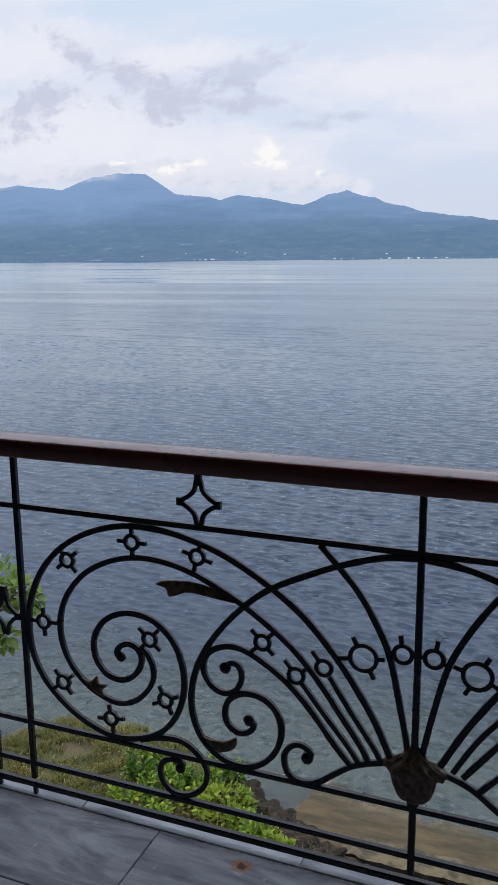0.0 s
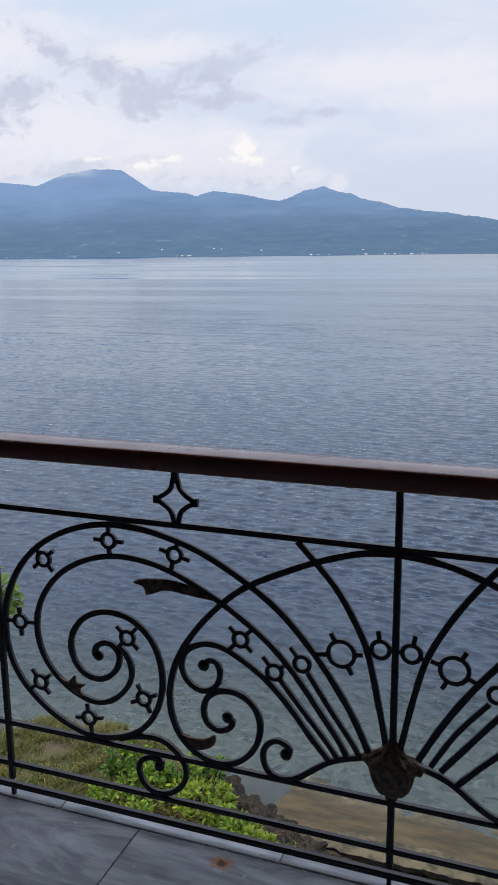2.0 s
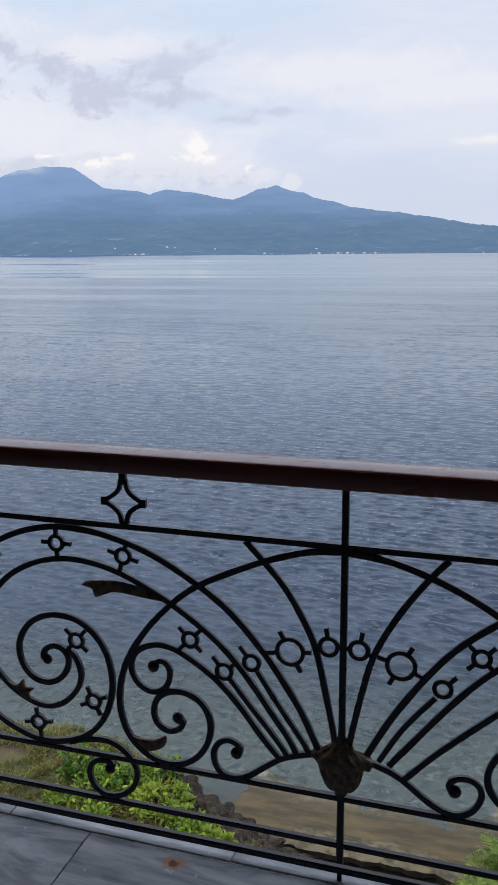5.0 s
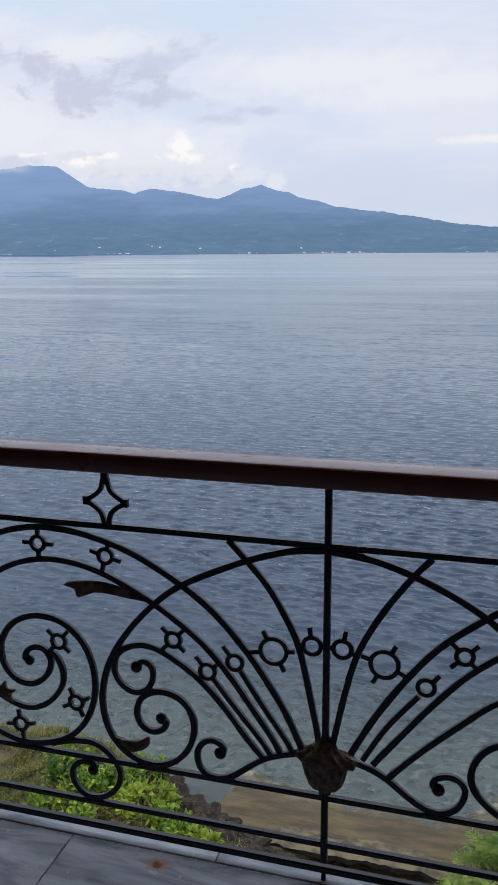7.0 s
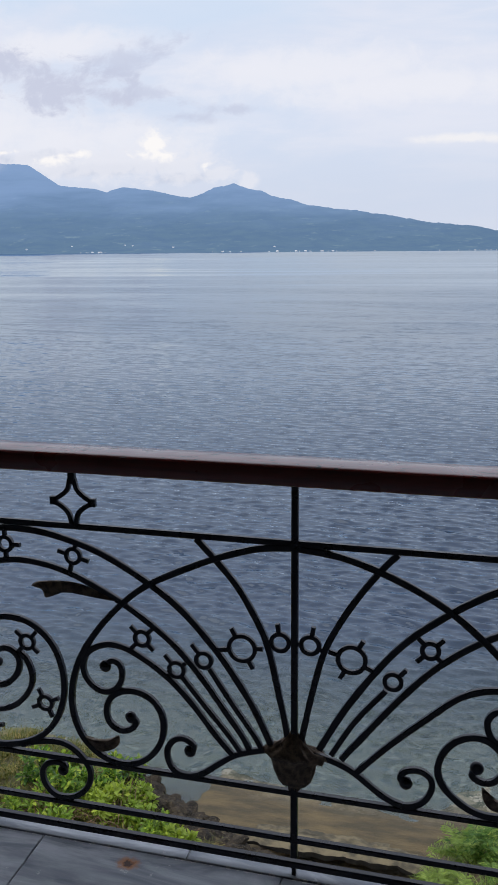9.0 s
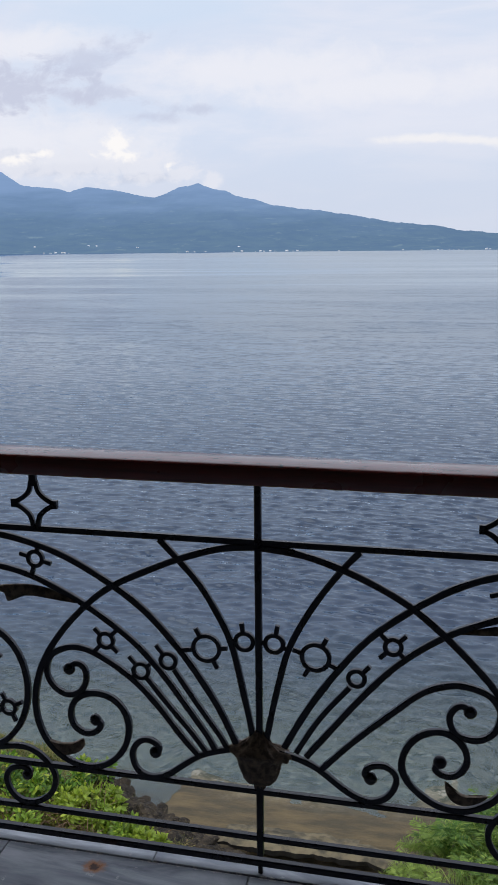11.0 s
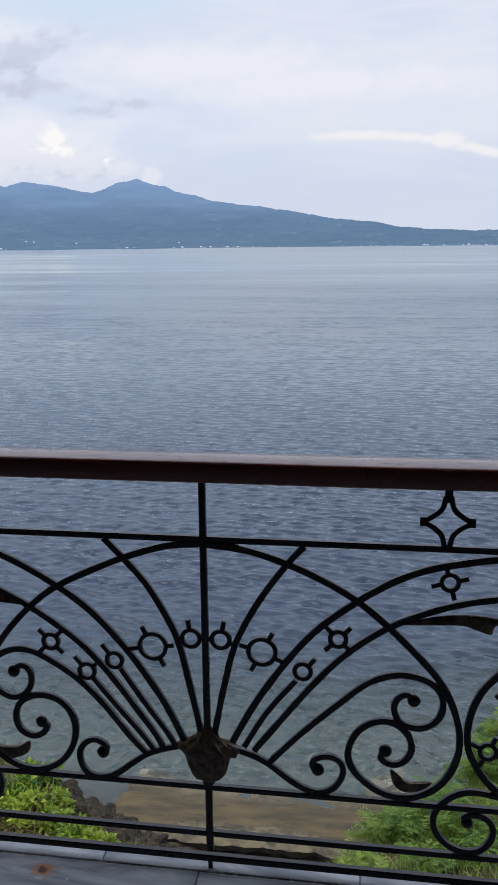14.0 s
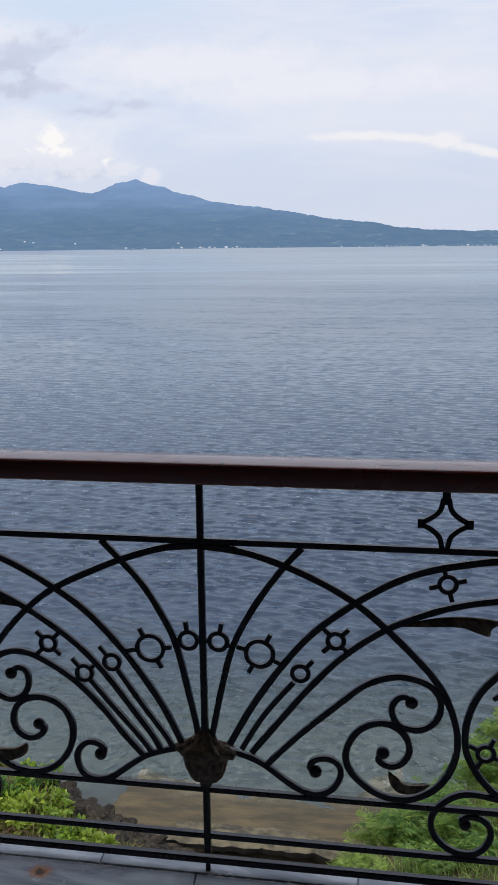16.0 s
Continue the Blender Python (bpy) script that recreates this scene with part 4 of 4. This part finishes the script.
def dead_twigs(x, y, seed):
    """A tangle of bare brown stems."""
    rng = random.Random(seed)
    bm = bmesh.new()
    for _ in range(22):
        a, L = rng.uniform(0, 6.283), rng.uniform(0.25, 0.6)
        p0 = Vector((rng.gauss(0, 0.14), rng.gauss(0, 0.14), 0))
        p1 = p0 + Vector((math.cos(a) * L * 0.5, math.sin(a) * L * 0.5, L * rng.uniform(0.25, 0.6)))
        p2 = p1 + Vector((math.cos(a + 0.5) * L * 0.5, math.sin(a + 0.5) * L * 0.5, L * rng.uniform(-0.2, 0.25)))
        tube(bm, [tuple(p0), tuple(p1), tuple(p2)], 0.009, 0.004, 4)
    ob = part("twig_tangle", bm, TWIG)
    ob.location = (x, y, ground_height(x, y))
    tagged(ob, "tangle of bare brown twigs between green shrubs", "twigs", "dead twigs on the mound")


def blades(rng, spots, length, spread, width, lean=(0, 0)):
    verts, faces = [], []
    for x, y, z in spots:
        a = rng.uniform(0, 6.283)
        L = length * rng.uniform(0.5, 1.2)
        out = Vector((math.cos(a) * spread * rng.random() + lean[0], math.sin(a) * spread * rng.random() + lean[1], 0))
        s = Vector((-math.sin(a), math.cos(a), 0)) * width * rng.uniform(0.7, 1.3)
        p0, p1, p2, p3 = Vector((x, y, z)), Vector((x, y, z)) + out * 0.25 * L + Vector((0, 0, L * 0.45)), Vector((x, y, z)) + out * 0.7 * L + Vector((0, 0, L * 0.75)), Vector((x, y, z)) + out * 1.2 * L + Vector((0, 0, L * 0.80))
        b = len(verts)
        verts += [tuple(q) for q in (p0 - s * 0.5, p0 + s * 0.5, p1 - s, p1 + s, p2 - s * 0.7, p2 + s * 0.7, p3)]
        faces += [(b, b + 1, b + 3, b + 2), (b + 2, b + 3, b + 5, b + 4), (b + 4, b + 5, b + 6)]
    return verts, faces


def build_plants():
    rng = random.Random(11)
    spots = []
    while len(spots) < 40000:
        # tufts of blades, thin where the soil shows
        cx, cy = rng.uniform(-12.5, -2.6), rng.uniform(7.5, 13.6)
        d = shore_line(cx) - cy
        if d < 0.35 + 0.6 * rng.random() or noise.noise(Vector((cx * 1.3, cy * 1.3, 7.0))) < -0.15 + 0.3 * rng.random() - 0.15:
            continue
        wide = rng.uniform(0.03, 0.09)
        for _ in range(rng.randint(10, 34)):
            x, y = rng.gauss(cx, wide), rng.gauss(cy, wide)
            spots.append((x, y, ground_height(x, y) - 0.01))
    v, f = blades(rng, spots, 0.15, 1.3, 0.007)
    tagged(mesh_object("dry_grass", v, f, DRY), "short tufted olive and yellow-brown grass on the shore mound", "grass", kind="stuff")
    leafy = "bright green leafy shrub on the shore mound"
    for i, (x, y, r, h, c) in enumerate(((-7.1, 10.9, 0.34, 0.62, 300), (-6.75, 11.25, 0.30, 0.5, 240), (-6.35, 10.55, 0.40, 0.65, 420), (-5.9, 11.1, 0.42, 0.6, 420), (-5.65, 11.7, 0.34, 0.62, 300),
                                         (-5.55, 10.45, 0.42, 0.55, 420), (-4.6, 10.05, 0.42, 0.36, 420), (-4.15, 9.95, 0.36, 0.28, 320), (-5.2, 11.0, 0.36, 0.5, 330), (-6.9, 10.0, 0.34, 0.4, 260),
                                         (-6.2, 9.75, 0.34, 0.4, 280), (-5.0, 10.35, 0.3, 0.42, 240), (-6.15, 12.2, 0.22, 0.3, 110), (-7.6, 11.9, 0.16, 0.2, 60))):
        bush(x, y, r, h, int(c * 1.6), 20 + i, leafy, 0.112, 0.50)
    for i, (x, y) in enumerate(((-6.0, 10.2), (-6.55, 10.05), (-5.3, 10.0), (-5.2, 10.5), (-4.35, 10.4))):
        dead_twigs(x, y, 90 + i)
    # the rank green growth beside the sand
    rng = random.Random(31)
    spots = []
    while len(spots) < 9000:
        x, y = rng.uniform(0.0, 6.5), rng.uniform(8.5, 16.2)
        d = shore_line(x) - y
        if d > 0.2 * rng.random() and noise.noise(Vector((x * 0.8, y * 0.8, 1.0))) > -0.25:
            spots.append((x, y, ground_height(x, y) - 0.01))
    v, f = blades(rng, spots, 0.34, 1.0, 0.007, (-0.1, 0.08))
    tagged(mesh_object("tall_grass", v, f, REED), "tall arching green grass beside the sand", "grass", kind="stuff")
    ferny = "green feathery-leaved shrub among tall grass by the sand"
    for i in range(26):
        x = 0.45 + 4.0 * (i / 25) + rng.uniform(-0.2, 0.2)
        y = shore_line(x) - 0.40 - rng.random() * min(2.6, 0.8 + x)
        r = rng.uniform(0.30, 0.5)
        bush(x, y, r, rng.uniform(0.4, 0.8), int(330 * r), 50 + i, ferny, 0.34, mat=FERN, feathery=True, clumps_in=9)
    for i, (x, y, r, h) in enumerate(((2.85, 13.75, 0.40, 1.00), (3.25, 13.5, 0.5, 1.3), (3.1, 14.3, 0.4, 0.95), (2.45, 13.0, 0.42, 0.85), (3.6, 14.2, 0.5, 1.3), (2.9, 12.6, 0.5, 0.9))):
        bush(x, y, r, h, 190, 120 + i, "tall yellow-green feathery shrub by the water", 0.36, mat=FERN, feathery=True, clumps_in=11)
    # a broad-leaved tree at the water's edge
    tree = new("tree")
    base = Vector((-11.75, 10.2, ground_height(-11.75, 10.2) - 0.30))
    tree.location = base
    tagged(tree, "broad-leaved green shore tree standing at the water's edge", "tree")
    rng = random.Random(77)
    bm = bmesh.new()
    tube(bm, [(0, 0, 0), (0.10, 0.15, 1.0), (0.02, 0.45, 2.0), (0.12, 0.7, 2.6)], 0.13, 0.07, 9)
    clumps = []
    for i in range(11):
        a = i * 2.4
        k = 0.4 + 0.8 * rng.random()
        tip = Vector((math.cos(a) * k - 0.45, 1.1 + math.sin(a) * k * 0.7, 3.1 + rng.uniform(0.0, 0.8)))
        clumps.append((*tip, rng.uniform(0.36, 0.55)))
    clumps += [(1.25, 1.3, 3.95, 0.32), (1.62, 1.4, 3.70, 0.30), (1.15, 1.3, 3.60, 0.34), (1.80, 1.45, 3.55, 0.20), (1.25, 1.25, 2.70, 0.20)]
    for i, (tx, ty, tz, r) in enumerate(clumps):
        tip = Vector((tx, ty, tz))
        start = Vector((0.05, 0.55, 1.9 + 0.04 * i))
        tube(bm, [tuple(start), tuple(start.lerp(tip, 0.5) + Vector((0, 0, 0.15))), tuple(tip)], 0.045, 0.015, 6)
    part("trunk", bm, BARK, tree)
    v, f = leaf_cloud(rng, clumps, 900, 0.27, 0.45, 0.35, 0.62)
    mesh_object("crown", v, f, TREE_LEAF, tree)


def rock_mesh(seed, flat=0.6):
    bm = bmesh.new()
    bmesh.ops.create_icosphere(bm, subdivisions=3, radius=0.5)
    for v in bm.verts:
        k = 1 + 0.35 * noise.noise(v.co * 2.2 + Vector((seed, 0, 0))) + 0.16 * noise.noise(v.co * 6 + Vector((0, seed, 0)))
        v.co = Vector((v.co.x * k, v.co.y * k * 0.85, v.co.z * k * flat))
    mesh = bpy.data.meshes.new("rock")
    bm.to_mesh(mesh)
    bm.free()
    mesh.materials.append(ROCK)
    return mesh


def build_rocks():
    rng = random.Random(3)
    meshes = [rock_mesh(s * 3.7, f) for s, f in ((1, 0.6), (2, 0.5), (3, 0.75), (4, 0.45))]
    spots = []
    for i in range(95):
        x = -5.6 + 2.9 * i / 94 + rng.uniform(-0.1, 0.1)
        spots.append((x, shore_line(x) + rng.uniform(-0.75, 0.08), rng.uniform(0.22, 0.55)))
    for i in range(16):
        x = rng.uniform(-11.6, -9.6)
        spots.append((x, shore_line(x) + rng.uniform(-0.1, 0.25), rng.uniform(0.2, 0.5)))
    for x, y, s in spots:
        ob = new("rock", rng.choice(meshes))
        ob.location = (x, y, ground_height(x, y) + s * 0.08)
        ob.rotation_euler = (rng.uniform(-0.3, 0.3), rng.uniform(-0.3, 0.3), rng.uniform(0, 6.28))
        ob.scale = (s * rng.uniform(0.9, 1.6), s, s * rng.uniform(0.7, 1.1))
        tagged(ob, "dark weathered rock at the shore's edge", "rock", "rocks along the shore")
    # layered rock ledges along the sand
    for k, (x0, x1, y, z) in enumerate(((-3.1, -0.7, 11.42, -8.86), (-3.0, -0.2, 11.20, -8.79), (-2.6, 0.3, 11.02, -8.72), (-3.2, 0.1, 10.80, -8.62))):
        bm = bmesh.new()
        top, low = [], []
        count = 44
        for i in range(count + 1):
            t = i / count
            x = x0 + (x1 - x0) * t
            wob = 0.10 * noise.noise(Vector((x * 2.5, k * 5.0, 0.0))) + 0.05 * noise.noise(Vector((x * 7, k * 3.0, 1.0)))
            fade = math.sin(math.pi * min(1, max(0, t))) ** 0.4
            top.append([bm.verts.new((x, y + wob + (0.0 if j == 0 else 0.16 * j), z + 0.03 * fade + 0.012 * noise.noise(Vector((x * 5, j * 2.0, k))) - (0.05 if j == 2 else 0))) for j in range(3)])
            low.append(bm.verts.new((x, y + wob + 0.01, z - 0.03 - 0.075 * fade * (0.6 + noise.noise(Vector((x * 3.1, k * 7.0, 2.0)))))))
        for i in range(count):
            for j in range(2):
                bm.faces.new((top[i][j], top[i + 1][j], top[i + 1][j + 1], top[i][j + 1]))
            # the front face takes the painted shade of an undercut
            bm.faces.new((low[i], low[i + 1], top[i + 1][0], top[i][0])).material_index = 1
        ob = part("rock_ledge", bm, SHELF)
        ob.data.materials.append(LEDGE_SHADE)
        tagged(ob, "thin layered rock ledge beside the sand, front painted dark as shade", "rock", "rock ledges by the sand")


build_plants()
build_rocks()

# ---- floor tiles ----


def tile_mesh(w, d):
    bm = box(bmesh.new(), (-w / 2, -d / 2, -0.012), (w / 2, d / 2, 0.0))
    edges = [e for e in bm.edges if all(v.co.z > -0.001 for v in e.verts)]
    bmesh.ops.bevel(bm, geom=edges, offset=0.0012, segments=1, affect="EDGES")
    mesh = bpy.data.meshes.new("tile")
    bm.to_mesh(mesh)
    bm.free()
    mesh.materials.append(TILE)
    return mesh


def build_tiles():
    rng = random.Random(9)
    w, d, gap, front = 0.602, 0.281, 0.0034, -0.0150
    edge = tile_mesh(w - gap, 0.045 - gap)
    cuts = {}
    rows = int(math.ceil((front - BACK) / d))
    for j in range(rows):
        y1 = front - d * j
        y0 = max(BACK, y1 - d)
        for i in range(-6, 8):
            x = -0.024 + i * w - w / 2 + (w / 2 if j % 2 else 0.0)
            x0, x1 = max(-WIDE, x - w / 2), min(WIDE, x + w / 2)
            if x1 - x0 < 0.02 or y1 - y0 < 0.02:
                continue
            key = (round(x1 - x0, 3), round(y1 - y0, 3))
            if key not in cuts:
                cuts[key] = tile_mesh(key[0] - gap, key[1] - gap)
            ob = new("tile", cuts[key])
            ob.parent = FLOOR
            ob.location = ((x0 + x1) / 2, (y0 + y1) / 2, LEVEL + 0.0005 * rng.random())
            ob.rotation_euler = (0, 0, rng.uniform(-0.0012, 0.0012) if x1 - x0 > w - 0.01 else 0.0)
    for i in range(-5, 5):
        ob = new("tile", edge)
        ob.parent = FLOOR
        ob.location = (-0.258 + w * (i + 0.5), front + 0.0225, LEVEL + 0.0004 + 0.0004 * rng.random())


build_tiles()
